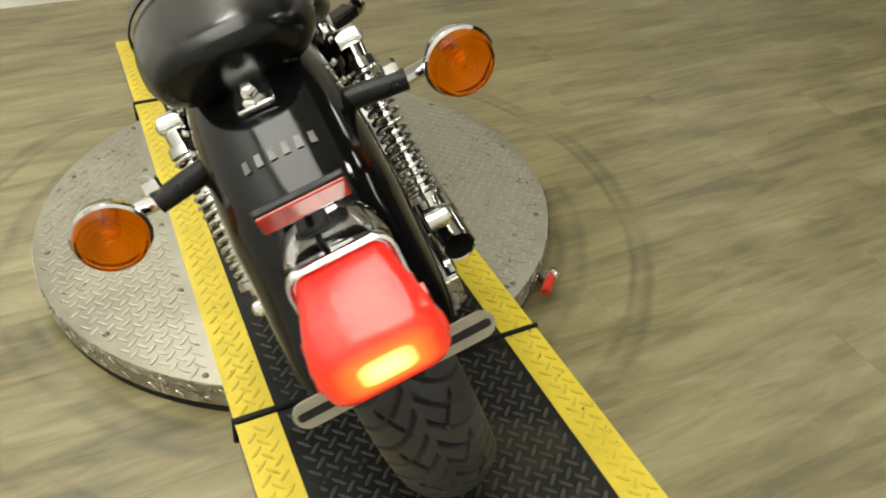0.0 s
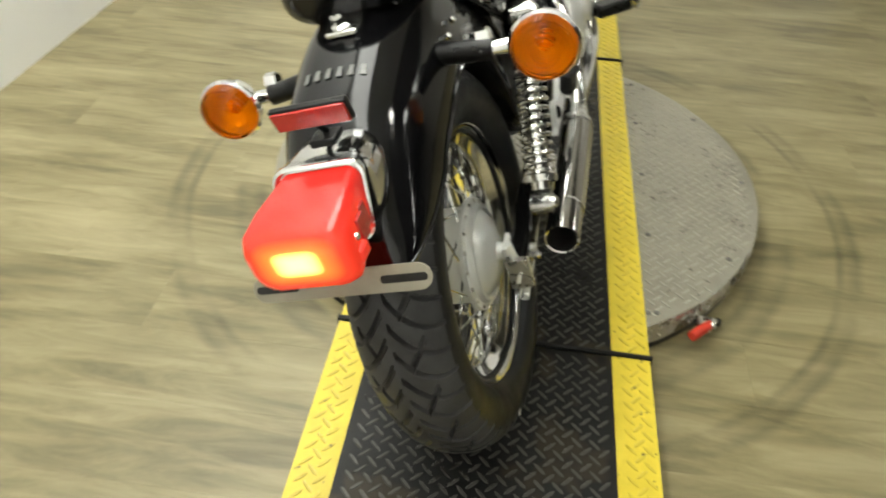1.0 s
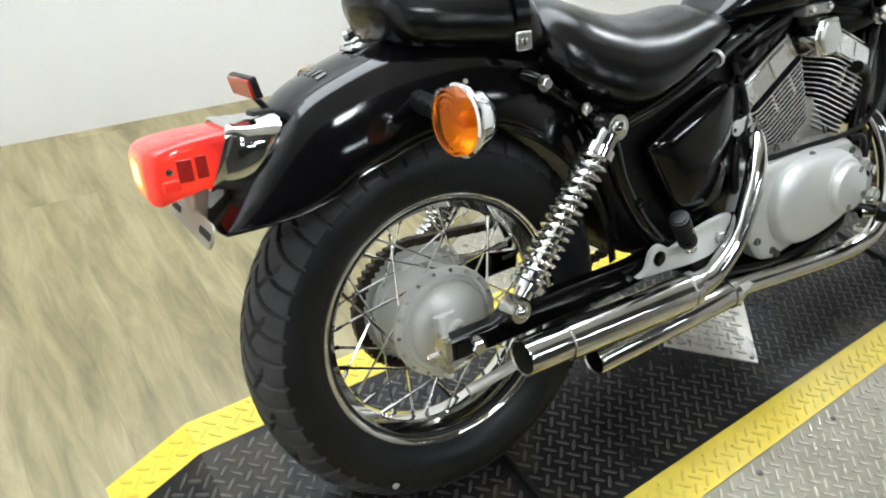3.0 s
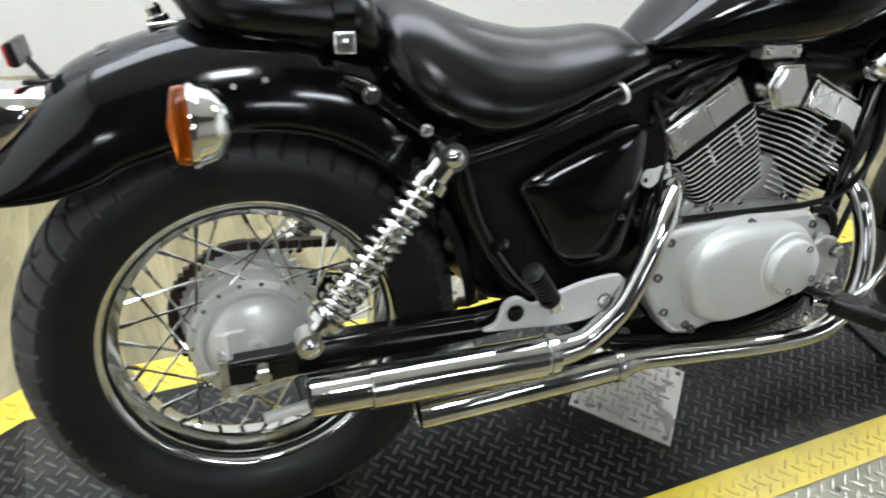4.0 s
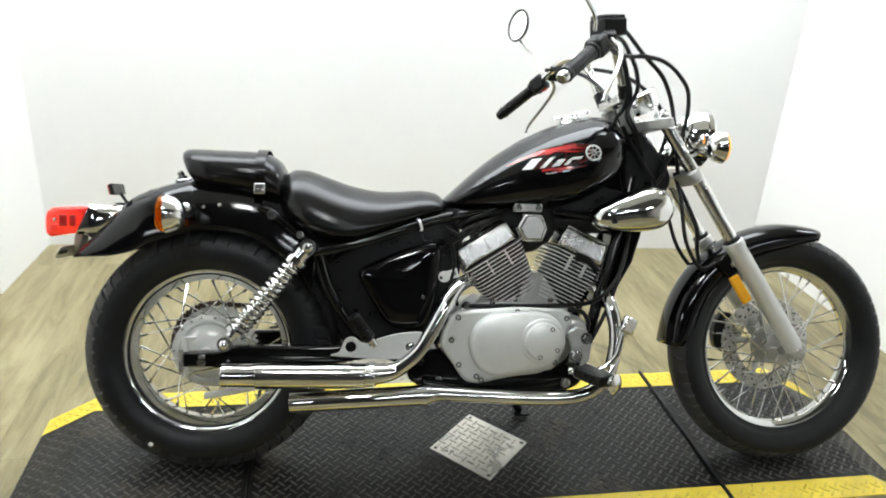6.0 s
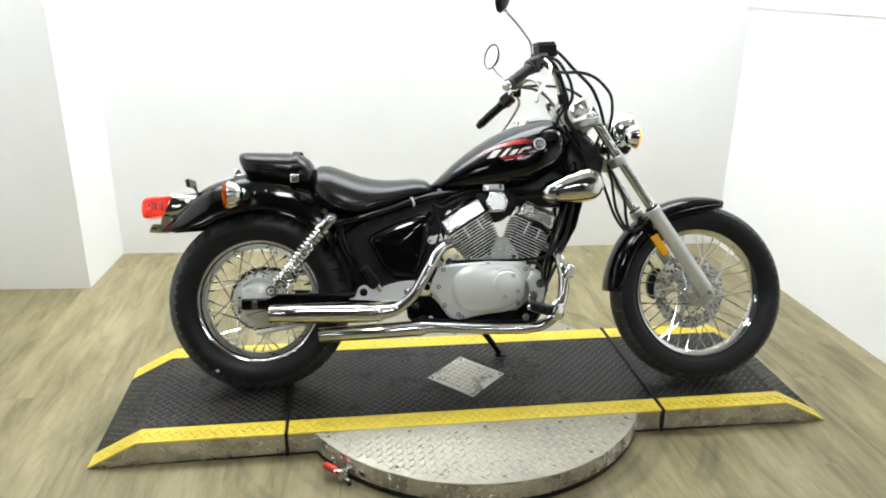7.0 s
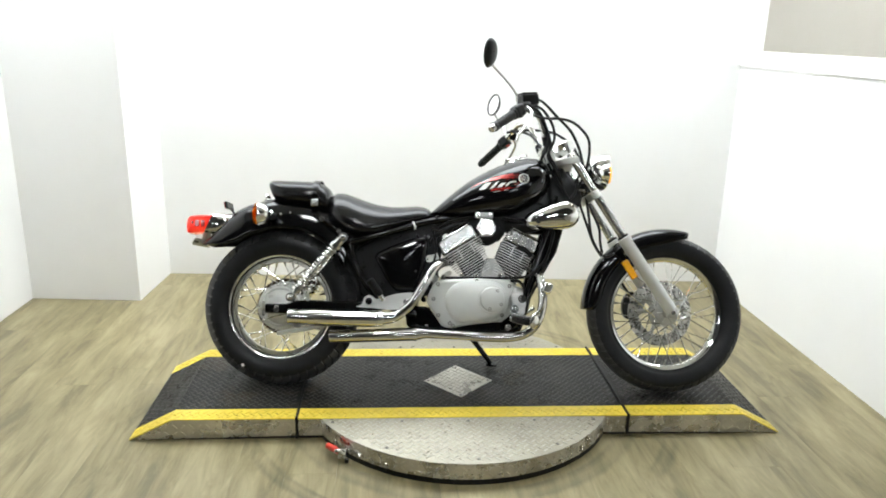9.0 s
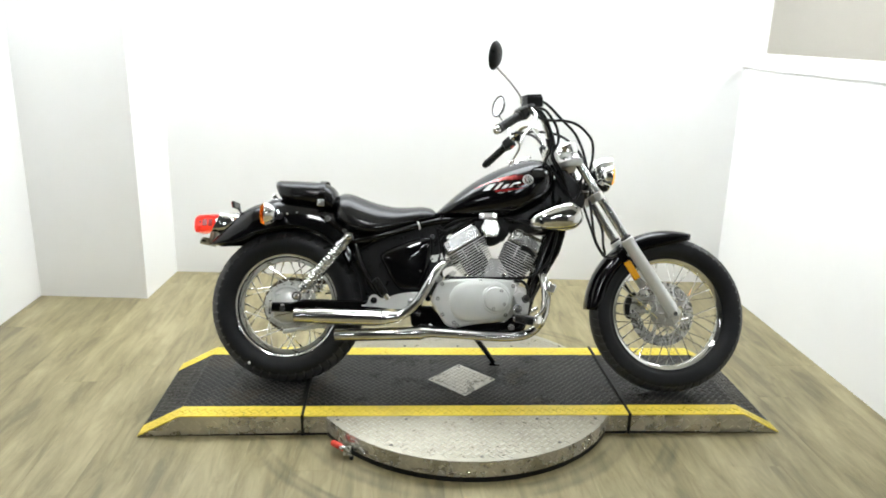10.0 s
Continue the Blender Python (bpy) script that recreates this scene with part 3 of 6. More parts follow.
inside = lambda x, y: abs(x - cx) / hx + abs(y - cy) / hy < 0.88  # noqa: E731
lozenges(tread_grid(0.8, 1.2, -0.25, 0.2, inside, margin=0), TOP + 0.0042, M_LOZ_PLATE, "tread", plate)
for u, v in ((-0.88, 0), (0, -0.88), (0.88, 0), (0, 0.88)):
    part("screw", lathe([(0, 0.0026), (0.003, 0.0024), (0.0055, 0)], 10, (cx + hx * u, cy + hy * v, TOP + 0.0042), "Z"), M_SCREW, plate)


def toggle_clamp():
    base = tagged(new("toggle_clamp"), "small steel clamp with a red rubber grip at the turntable", "clamp")
    part("foot", box(0.555, 0.580, -0.452, -0.425, 0.012, 0.034), M_STEEL, base, smooth=False, bevel=0.002)
    part("lever", tube([(0.575, -0.440, 0.03), (0.560, -0.452, 0.042), (0.545, -0.447, 0.040)], 0.006, 8), M_STEEL, base)
    part("grip", tube([(0.556, -0.446, 0.036), (0.540, -0.428, 0.036), (0.517, -0.404, 0.034)], [0.0095, 0.0115, 0.0105], 12), M_HANDLE, base, "red rubber grip")
    part("spindle", tube([(0.560, -0.430, 0.02), (0.585, -0.470, 0.02)], 0.004, 8, smooth=False), M_STEEL, base)
    part("tip", lathe([(0, 0), (0.007, 0), (0.007, 0.012), (0, 0.012)], 10, (0.585, -0.470, 0.010), "Z"), M_PLASTIC, base)
    return base


toggle_clamp()

# ---- the motorcycle, in its own axes: x ahead, y to its left, z up ----
bike = tagged(new("motorcycle"), "black and chrome cruiser motorcycle leaning on its side stand", "motorcycle")
bike.matrix_basis = pose(0.305, -0.0293, 0.0932, -19.9, 0, -3.94)


def tyre_mesh(R, half, rim_r, count, depth, seg=1400, width=0.0024, swept=0.055, inner=0.06, cross_marks=True):
    """A tyre with curved grooves cut from near the middle out to the shoulders."""
    cross = []
    for v in np.linspace(-1, 1, 65):
        cross.append((R - 0.44 * half * abs(v) ** 2.2 - 0.08 * half * abs(v) ** 6, half * 0.97 * v, v))
    r_sh = cross[-1][0]
    sides = [(r_sh - (r_sh - rim_r) * f, half * w) for f, w in ((0.07, 0.985), (0.10, 1.0), (0.3, 1.03), (0.55, 1.01), (0.8, 0.90), (0.95, 0.78), (1.0, 0.70))]
    prof = [(r, -y, None) for r, y in reversed(sides)] + cross + [(r, y, None) for r, y in sides]
    prof += [(rim_r - 0.012, half * 0.6, None), (rim_r - 0.012, -half * 0.6, None)]
    pitch = 2 * math.pi * R / count

    def cut(along_s, v):
        """How deep the tread is cut at an arc length and a place across, 0 to 1."""
        av = abs(v)
        shift = 0.5 * pitch if v > 0 else 0.0
        near = 1.0
        if av > inner:
            centre = -swept * (1 - av) ** 2
            slope = 2 * swept * (1 - av) / half
            d = (along_s + shift - centre + pitch / 2) % pitch - pitch / 2
            near = abs(d) / math.sqrt(1 + slope * slope)
        if cross_marks and 0.30 < av < 0.66:
            centre = 0.012 + 0.040 * (0.66 - av) / 0.36
            d = (along_s + shift - centre + pitch) % (2 * pitch) - pitch
            near = min(near, abs(d) / math.sqrt(1 + (0.111 / half) ** 2))
        return min(max((width - near) / 0.0011 + 0.5, 0.0), 1.0)

    bm = bmesh.new()
    rings = []
    for i in range(seg):
        a = 2 * math.pi * i / seg
        ring = []
        for r, y, v in prof:
            rr = r - depth * cut(a * R, v) if v is not None else r
            ring.append(bm.verts.new((rr * math.cos(a), y, rr * math.sin(a))))
        rings.append(ring)
    m = len(prof)
    for i in range(seg):
        a, b = rings[i], rings[(i + 1) % seg]
        for k in range(m):
            face = bm.faces.new((a[k], a[(k + 1) % m], b[(k + 1) % m], b[k]))
            face.material_index = 1 if prof[k][2] is not None and prof[(k + 1) % m][2] is not None else 0
    bmesh.ops.recalc_face_normals(bm, faces=bm.faces)
    return bm


def rim_mesh(r, half):
    p = [(r, -half), (r + 0.001, -half + 0.003), (r - 0.006, -half + 0.004), (r - 0.010, -half + 0.010), (r - 0.014, -half * 0.6), (r - 0.026, -half * 0.35),
         (r - 0.026, half * 0.35), (r - 0.014, half * 0.6), (r - 0.010, half - 0.010), (r - 0.006, half - 0.004), (r + 0.001, half - 0.003), (r, half)]
    back = [(r - 0.004, half), (r - 0.010, half - 0.003), (r - 0.014, half - 0.010), (r - 0.018, half * 0.6), (r - 0.029, half * 0.42), (r - 0.031, half * 0.3),
            (r - 0.031, -half * 0.3), (r - 0.029, -half * 0.42), (r - 0.018, -half * 0.6), (r - 0.014, -half + 0.010), (r - 0.010, -half + 0.003), (r - 0.004, -half)]
    return lathe(p + back, 128, closed=True)


def spokes(wheel, rim_r, flange, flange_y, lace, count=18):
    """Two laced sets on each side, with a nipple at the rim."""
    for side in (-1, 1):
        for cross in (-1, 1):
            a = radians(lace * cross)
            p0 = (flange * math.cos(a), side * flange_y * (1.0 if cross > 0 else 0.9), flange * math.sin(a))
            p1 = ((rim_r - 0.028) * 1.0, side * 0.006, 0)
            bm = tube([p0, p1], 0.0019, 6, smooth=False)
            d = (Vector(p1) - Vector(p0)).normalized()
            tube([Vector(p1) - d * 0.016, Vector(p1) + d * 0.002], 0.0034, 6, smooth=False, bm=bm)
            me = None
            for k in range(count // 2):
                turn = 2 * math.pi * (k + (0.25 if cross > 0 else 0.75) + (0.5 if side > 0 else 0) * 0.5) / (count // 2)
                if me is None:
                    ob = part("spoke", bm, M_CHROME, wheel)
                    me = ob.data
                else:
                    ob = new("spoke", me)
                    ob.parent = wheel
                ob.rotation_euler = (0, turn, 0)


# rear wheel
REAR = Vector((0, 0, 0.285))
hub = lathe([(0.0, -0.077), (0.013, -0.077), (0.015, -0.069), (0.024, -0.067), (0.040, -0.064), (0.054, -0.058), (0.063, -0.050), (0.0655, -0.046), (0.0675, -0.046), (0.069, -0.051), (0.074, -0.051), (0.0755, -0.046),
             (0.0775, -0.042), (0.087, -0.040), (0.088, -0.037), (0.087, -0.032), (0.075, -0.030), (0.075, 0.030), (0.088, 0.032), (0.088, 0.038), (0.05, 0.045), (0.03, 0.06), (0, 0.06)], 72)
rear_wheel = part("rear_wheel", hub, M_SILVER, bike, "spoked wheel with a silver drum brake hub and chrome rim")
rear_wheel.location = REAR
part("tyre", tyre_mesh(0.298, 0.065, 0.199, 50, 0.0075, width=0.0027), M_RUBBER, rear_wheel, "black tyre with angled tread grooves").data.materials.append(M_TREAD)
part("rim", rim_mesh(0.203, 0.047), M_CHROME, rear_wheel, "chrome rim")
spokes(rear_wheel, 0.200, 0.079, 0.036, 48)
ring = bmesh.new()
for k in range(18):
    a = 2 * math.pi * k / 18
    lathe([(0, -0.0435), (0.003, -0.043), (0.0035, -0.040), (0, -0.040)], 8, (0.0825 * math.cos(a), 0, 0.0825 * math.sin(a)), bm=ring)
part("hub_ring", ring, M_STEEL, rear_wheel)["kind"] = "stuff"
teeth = []
for k in range(45):
    for f, rr in ((0.0, 0.096), (0.3, 0.104), (0.6, 0.104), (0.9, 0.096)):
        a = 2 * math.pi * (k + f) / 45
        teeth.append((rr * math.cos(a), rr * math.sin(a)))
sp = prism(teeth, 0.052, 0.058)
part("sprocket", sp, M_SILVER, rear_wheel, "silver sprocket carrier plate", smooth=False)
part("tyre_valve", tube([(0.168, 0.0, 0.055), (0.140, 0.004, 0.050)], [0.004, 0.003], 8, smooth=False), M_PLASTIC, rear_wheel)
part("balance_mark", lathe([(0, -0.0665), (0.006, -0.0655), (0.006, -0.062)], 10, (-0.13, 0, -0.222)), M_TAG, rear_wheel, "pale paint dot on the tyre")

chain = bmesh.new()
loop = [(0.104 * math.cos(a), 0.285 + 0.104 * math.sin(a)) for a in np.linspace(math.pi / 2, 3 * math.pi / 2, 28)]
loop += [(x, 0.181 + (x) * 0.19) for x in np.linspace(0.0, 0.52, 30)] + [(0.55 + 0.03 * math.cos(a), 0.315 + 0.03 * math.sin(a)) for a in np.linspace(-1.5, 1.5, 8)]
loop += [(x, 0.389 - x * 0.08) for x in np.linspace(0.52, 0.0, 30)]
for k, (x, z) in enumerate(loop):
    box(x - 0.008, x + 0.008, 0.047 + 0.001 * (k % 2), 0.063 - 0.001 * (k % 2), z - 0.006, z + 0.006, chain)
part("drive_chain", chain, M_STAIN, bike, "dark worn drive chain", smooth=False)

# axle, adjusters, brake arm
part("rear_axle", tube([(0, -0.128, 0.285), (0, 0.12, 0.285)], 0.0075, 10, smooth=False), M_STEEL, bike)
bolt("axle_nut", (0, -0.118, 0.277), 0.0115, bike, h=0.013)
part("chain_adjuster", prism([(-0.052, 0.252), (-0.042, 0.252), (-0.042, 0.305), (-0.052, 0.305)], -0.125, -0.09), M_STEEL, bike, smooth=False, bevel=0.001)
part("adjuster_bolt", tube([(-0.075, -0.108, 0.279), (-0.04, -0.108, 0.279)], 0.004, 8, smooth=False), M_STEEL, bike)
part("brake_arm", prism([(-0.050, 0.312), (-0.018, 0.322), (-0.016, 0.332), (-0.052, 0.330)], -0.100, -0.092), M_SILVER, bike, smooth=False, bevel=0.002)
part("brake_lever_link", tube([(-0.042, -0.100, 0.330), (-0.040, -0.104, 0.29), (-0.040, -0.106, 0.236)], 0.0062, 8), M_SILVER, bike)
part("brake_rod", tube([(-0.055, -0.10, 0.236), (0.06, -0.105, 0.262), (0.30, -0.108, 0.272)], 0.0028, 6), M_CHROME_WORN, bike)
part("torque_bar", tube([(0.0, -0.085, 0.186), (0.10, -0.09, 0.205), (0.30, -0.092, 0.250)], 0.0085, 10), M_SILVER, bike)

# swing arm on both sides
for s in (-1, 1):
    y0, y1 = (-0.118, -0.088) if s < 0 else (0.088, 0.118)
    out = [(-0.050, 0.262), (-0.050, 0.297), (0.035, 0.299), (0.07, 0.312), (0.30, 0.313), (0.52, 0.338), (0.52, 0.298), (0.30, 0.272), (0.06, 0.262)]
    part("swing_arm", prism(out, y0, y1), M_FRAME, bike, bevel=0.006)
    part("axle_plate", prism([(-0.032, 0.268), (0.034, 0.266), (0.034, 0.288), (-0.032, 0.290)], y0 - 0.002 if s < 0 else y1, y0 if s < 0 else y1 + 0.002), M_FRAME, bike, smooth=False)


# shock absorbers
def shock(y):
    top, bot = Vector((0.243, y, 0.550)), Vector((0.057, y, 0.324))
    m = along(bot, top)
    L = (top - bot).length
    body = part("shock_absorber", turned(lathe([(0.0, 0.02), (0.014, 0.02), (0.016, 0.06), (0.016, 0.10), (0.011, 0.105), (0.011, L - 0.05), (0.018, L - 0.045), (0.019, L - 0.012), (0, L - 0.012)], 24, axis="Z"), m),
                M_CHROME, bike, "chrome shock absorber with a coil spring")
    turns, n = 14.5, 26
    pts = []
    for k in range(int(turns * n) + 1):
        f = k / (turns * n)
        a = 2 * math.pi * turns * f
        h = 0.045 + (L - 0.045 - 0.050) * f ** 1.04
        pts.append(m @ Vector((0.0215 * math.cos(a), 0.0215 * math.sin(a), h)))
    part("spring", tube(pts, 0.0037, 8, smooth=False), M_CHROME_WORN, body, "chrome coil spring")
    part("spring_seat", turned(lathe([(0.01, 0.032), (0.026, 0.032), (0.027, 0.042), (0.012, 0.046)], 24, axis="Z"), m), M_CHROME_WORN, body)
    part("spring_cap", turned(lathe([(0.01, L - 0.048), (0.0255, L - 0.048), (0.0245, L - 0.034), (0.012, L - 0.03)], 24, axis="Z"), m), M_CHROME, body)
    for p, r in ((top, 0.0185), (bot, 0.0165)):
        part("eye", lathe([(0.006, -0.016), (r, -0.016), (r, 0.016), (0.006, 0.016)], 24, p), M_CHROME_WORN, body)
    s = -1 if y < 0 else 1
    for p, r in ((top, 0.012), (bot, 0.011)):
        bm = lathe([(0, 0.024), (r * 0.5, 0.024), (r * 0.95, 0.020), (r, 0.016), (0, 0.016)], 14, axis="Z")
        part("cap_nut", turned(bm, along(p, p + Vector((0, s, 0)))), M_CHROME, body)


shock(-0.140)
shock(0.140)

# rear fender
FENDER = [((-0.308, 0.517), (-0.300, 0.514)), ((-0.286, 0.545), (-0.268, 0.517)), ((-0.252, 0.585), (-0.213, 0.521)), ((-0.205, 0.634), (-0.160, 0.534)), ((-0.170, 0.661), (-0.128, 0.552)),
          ((-0.118, 0.682), (-0.085, 0.565)), ((-0.062, 0.698), (-0.04, 0.579)), ((0.0, 0.706), (0.01, 0.585)), ((0.06, 0.707), (0.07, 0.580)),
          ((0.12, 0.698), (0.125, 0.562)), ((0.18, 0.675), (0.175, 0.530)), ((0.235, 0.635), (0.215, 0.485)), ((0.275, 0.575), (0.245, 0.430))]


def fender_ring(top, low, half):
    t, l = Vector((top[0], 0, top[1])), Vector((low[0], 0, low[1]))
    pts = []
    rows = [(math.sin(a), math.cos(a) ** 0.66) for a in np.radians([0, 6, 12, 18, 25, 32, 40, 48, 56, 64, 72, 81, 90])]
    for f, w in rows:
        q = l.lerp(t, f)
        pts.append((q.x, w * half, q.z))
    return [(x, -y, z) for x, y, z in pts] + [(x, y, z) for x, y, z in reversed(pts[:-1])]


def fender_rings():
    rows = []
    half = [0.074, 0.084, 0.090, 0.093, 0.095, 0.096, 0.096, 0.096, 0.096, 0.095, 0.094, 0.091, 0.088]
    idx = np.linspace(0, len(FENDER) - 1, 49)
    arr = np.array([[*t, *l, h] for (t, l), h in zip(FENDER, half)])
    line = smooth_line([Vector((a[0], a[1], 0)) for a in arr], 4)
    low = smooth_line([Vector((a[2], a[3], 0)) for a in arr], 4)
    hw = np.interp(idx, range(len(half)), half)
    for t, l, h in zip(line, low, hw):
        rows.append(fender_ring((t.x, t.y), (l.x, l.y), h))
    return rows


FR = fender_rings()
rear_fender = part("rear_fender", loft(FR, caps=False, closed=False), M_PAINT, bike, "glossy black rear fender", angle=70, solid=0.003)
for side in (0, -1):
    part("fender_lip", tube([r[side] for r in FR], 0.0024, 8, smooth=False), M_PAINT, rear_fender)
for y in (-0.086, 0.086):
    part("fender_strut", tube([(0.125, y * 1.04, 0.640), (0.155, y * 1.08, 0.624), (0.20, y * 1.14, 0.590), (0.27, y * 1.22, 0.540)], [0.008, 0.012, 0.010, 0.009], 10), M_FRAME, rear_fender)
    s = -1 if y < 0 else 1
    bolt("strut_bolt", (0.155, y * 1.13 + s * 0.008, 0.622), 0.0085, rear_fender, axis=(0, s, 0), h=0.01)
    bolt("strut_bolt", (0.188, y * 1.16 + s * 0.010, 0.601), 0.0060, rear_fender, axis=(0, s, 0), h=0.008, material=M_FRAME)
    bolt("strut_bolt", (0.222, y * 1.19 + s * 0.010, 0.576), 0.0065, rear_fender, axis=(0, s, 0), h=0.008)
    for bx, bz in ((-0.002, 0.634), (0.034, 0.640)):
        bolt("fender_bolt", (bx, s * 0.0915, bz), 0.0045, rear_fender, axis=(0, s, 0.5), h=0.007, material=M_CHROME, washer=False)
    part("strut_gusset", prism([(0.228, 0.560), (0.300, 0.602), (0.350, 0.575), (0.275, 0.500)], min(s * 0.080, s * 0.090), max(s * 0.080, s * 0.090)), M_FRAME, rear_fender, bevel=0.004)

# pad and seat
def padded(name, rows, label, n=2.5, m=40, crown=0.0, mid=0.5, wedge=0.0):
    """A cushion skinned over rows of x, top, bottom, half width."""
    cols = [np.interp(np.linspace(0, len(rows) - 1, (len(rows) - 1) * 5 + 1), range(len(rows)), [r[k] for r in rows]) for k in range(4)]
    for c in cols:
        for _ in range(3):
            c[1:-1] = (c[:-2] + 2 * c[1:-1] + c[2:]) / 4
    rings = []
    count = len(cols[0]) - 1
    for i, (x, zt, zb, w) in enumerate(zip(*cols)):
        zm = zb + mid * (zt - zb)
        ring = []
        for a in np.linspace(0, 2 * math.pi, m, endpoint=False):
            c, s = math.cos(a), math.sin(a)
            y = w * math.copysign(abs(c) ** (2 / n), c)
            z = zm + (zt - zm if s > 0 else zm - zb) * math.copysign(abs(s) ** (2 / n), s)
            if s > 0:
                y *= 1 - crown * s
            ring.append((x - wedge * (z - 0.72) * (1 - i / count) ** 2, y, z))
        rings.append(ring)
    return part(name, loft(rings), M_VINYL, bike, label, angle=60)


padded("rider_seat", [(0.172, 0.693, 0.668, 0.03), (0.178, 0.718, 0.635, 0.085), (0.198, 0.732, 0.605, 0.112), (0.235, 0.731, 0.572, 0.132), (0.29, 0.711, 0.548, 0.143), (0.34, 0.694, 0.548, 0.142),
                      (0.40, 0.683, 0.568, 0.132), (0.46, 0.684, 0.592, 0.118), (0.51, 0.689, 0.612, 0.105), (0.55, 0.683, 0.628, 0.092), (0.568, 0.667, 0.634, 0.078), (0.575, 0.652, 0.642, 0.04)],
       "black vinyl rider seat", n=2.0, crown=0.06, mid=0.26)
pad = padded("passenger_seat", [(-0.053, 0.750, 0.722, 0.03), (-0.048, 0.768, 0.700, 0.064), (-0.034, 0.775, 0.686, 0.084), (0.006, 0.774, 0.678, 0.098), (0.058, 0.773, 0.672, 0.104), (0.104, 0.773, 0.664, 0.104),
                                (0.142, 0.768, 0.655, 0.101), (0.168, 0.749, 0.645, 0.093), (0.181, 0.724, 0.642, 0.077), (0.187, 0.695, 0.655, 0.04)], "black vinyl passenger seat pad", n=2.5, crown=0.06, mid=0.42, wedge=0.45)
strap = bmesh.new()
arc = [(0.105 * math.copysign(abs(math.cos(a)) ** 0.8, math.cos(a)), 0.7195 + 0.0555 * math.copysign(abs(math.sin(a)) ** 0.8, math.sin(a))) for a in np.linspace(-0.35, math.pi + 0.35, 40)]
rings = []
for y, z in arc:
    d = Vector((y, z - 0.7195)).normalized() * 0.002
    yy = y * (1 - 0.12 * max(0, (z - 0.7195) / 0.0555))
    rings.append([(0.115, yy, z), (0.115, yy + d.x, z + d.y + 0.001), (0.138, yy + d.x, z + d.y + 0.001), (0.138, yy, z)])
part("strap", loft(rings, bm=strap), M_VINYL, pad, "black strap across the pad")
for s in (-1, 1):
    part("buckle", box(0.113, 0.139, s * 0.103 - 0.004, s * 0.103 + 0.004, 0.669, 0.695), M_CHROME_WORN, pad, "chrome strap buckle", bevel=0.003)
    part("buckle_stud", lathe([(0, -0.004), (0.005, -0.003), (0.006, 0)] if s < 0 else [(0, 0.004), (0.005, 0.003), (0.006, 0)], 12, (0.126, s * 0.107, 0.682)), M_CHROME, pad)
mount = bmesh.new()
lathe([(0, 0.0), (0.013, 0.0), (0.013, 0.007), (0.009, 0.009), (0.009, 0.018), (0.006, 0.022), (0, 0.022)], 6, axis="Z", bm=mount)
part("pad_bolt", turned(mount, Matrix.Translation((-0.072, 0, 0.700)) @ Matrix.Rotation(radians(-20), 4, "Y")), M_CHROME, pad, "chrome mounting bolt behind the pad", smooth=False)
part("pad_bracket", prism([(-0.086, 0.693), (-0.030, 0.700), (-0.030, 0.706), (-0.086, 0.700)], -0.020, 0.020), M_CHROME_WORN, pad, "chrome bracket behind the pad", bevel=0.002)

# tank
TANK = [(0.568, 0.668, 0.648, 0.035), (0.585, 0.684, 0.644, 0.058), (0.643, 0.739, 0.642, 0.088), (0.702, 0.786, 0.642, 0.110), (0.761, 0.823, 0.644, 0.128), (0.821, 0.853, 0.648, 0.141),
        (0.883, 0.876, 0.660, 0.148), (0.933, 0.889, 0.682, 0.147), (0.979, 0.886, 0.712, 0.132), (1.005, 0.872, 0.735, 0.108), (1.022, 0.845, 0.765, 0.072), (1.028, 0.815, 0.790, 0.03)]
TX = np.linspace(0, len(TANK) - 1, (len(TANK) - 1) * 6 + 1)
TC = [np.interp(TX, range(len(TANK)), [r[k] for r in TANK]) for k in range(4)]
for c in TC:
    for _ in range(4):
        c[1:-1] = (c[:-2] + 2 * c[1:-1] + c[2:]) / 4


def tank_side(x, z, lift=0.0):
    """A place on the tank's right skin."""
    zt, zb, w = (float(np.interp(x, TC[0], TC[k])) for k in (1, 2, 3))
    zm = zb + 0.46 * (zt - zb)
    u = (z - zm) / (zt - zm) if z > zm else (zm - z) / (zm - zb)
    u = min(abs(u), 0.999)
    n = 2.0 if z > zm else 3.2
    return Vector((x, -(w * (1 - u ** n) ** (1 / (2.0 if z > zm else 2.6)) + lift), z))


rings = []
for x, zt, zb, w in zip(*TC):
    zm = zb + 0.46 * (zt - zb)
    ring = []
    for a in np.linspace(0, 2 * math.pi, 56, endpoint=False):
        c, s = math.cos(a), math.sin(a)
        if s >= 0:
            y, z = w * c, zm + (zt - zm) * s
        else:
            y, z = w * math.copysign(abs(c) ** (2 / 2.6), c), zm - (zm - zb) * abs(s) ** (2 / 3.2)
        ring.append((x, y, z))
    rings.append(ring)
tank = part("fuel_tank", loft(rings), M_PAINT, bike, "glossy black teardrop fuel tank with red flame graphics", angle=70)


def decal(name, outline, material, lift=0.0012, inner=None):
    """A graphic laid on the tank's right side; outline in x, z."""
    bm = bmesh.new()
    vs = [bm.verts.new(tank_side(x, z, lift)) for x, z in outline]
    bm.faces.new(vs)
    bmesh.ops.triangulate(bm, faces=bm.faces)
    bmesh.ops.subdivide_edges(bm, edges=[e for e in bm.edges if e.calc_length() > 0.012], cuts=2)
    for v in bm.verts:
        v.co = tank_side(v.co.x, v.co.z, lift)
    return part(name, bm, material, tank)


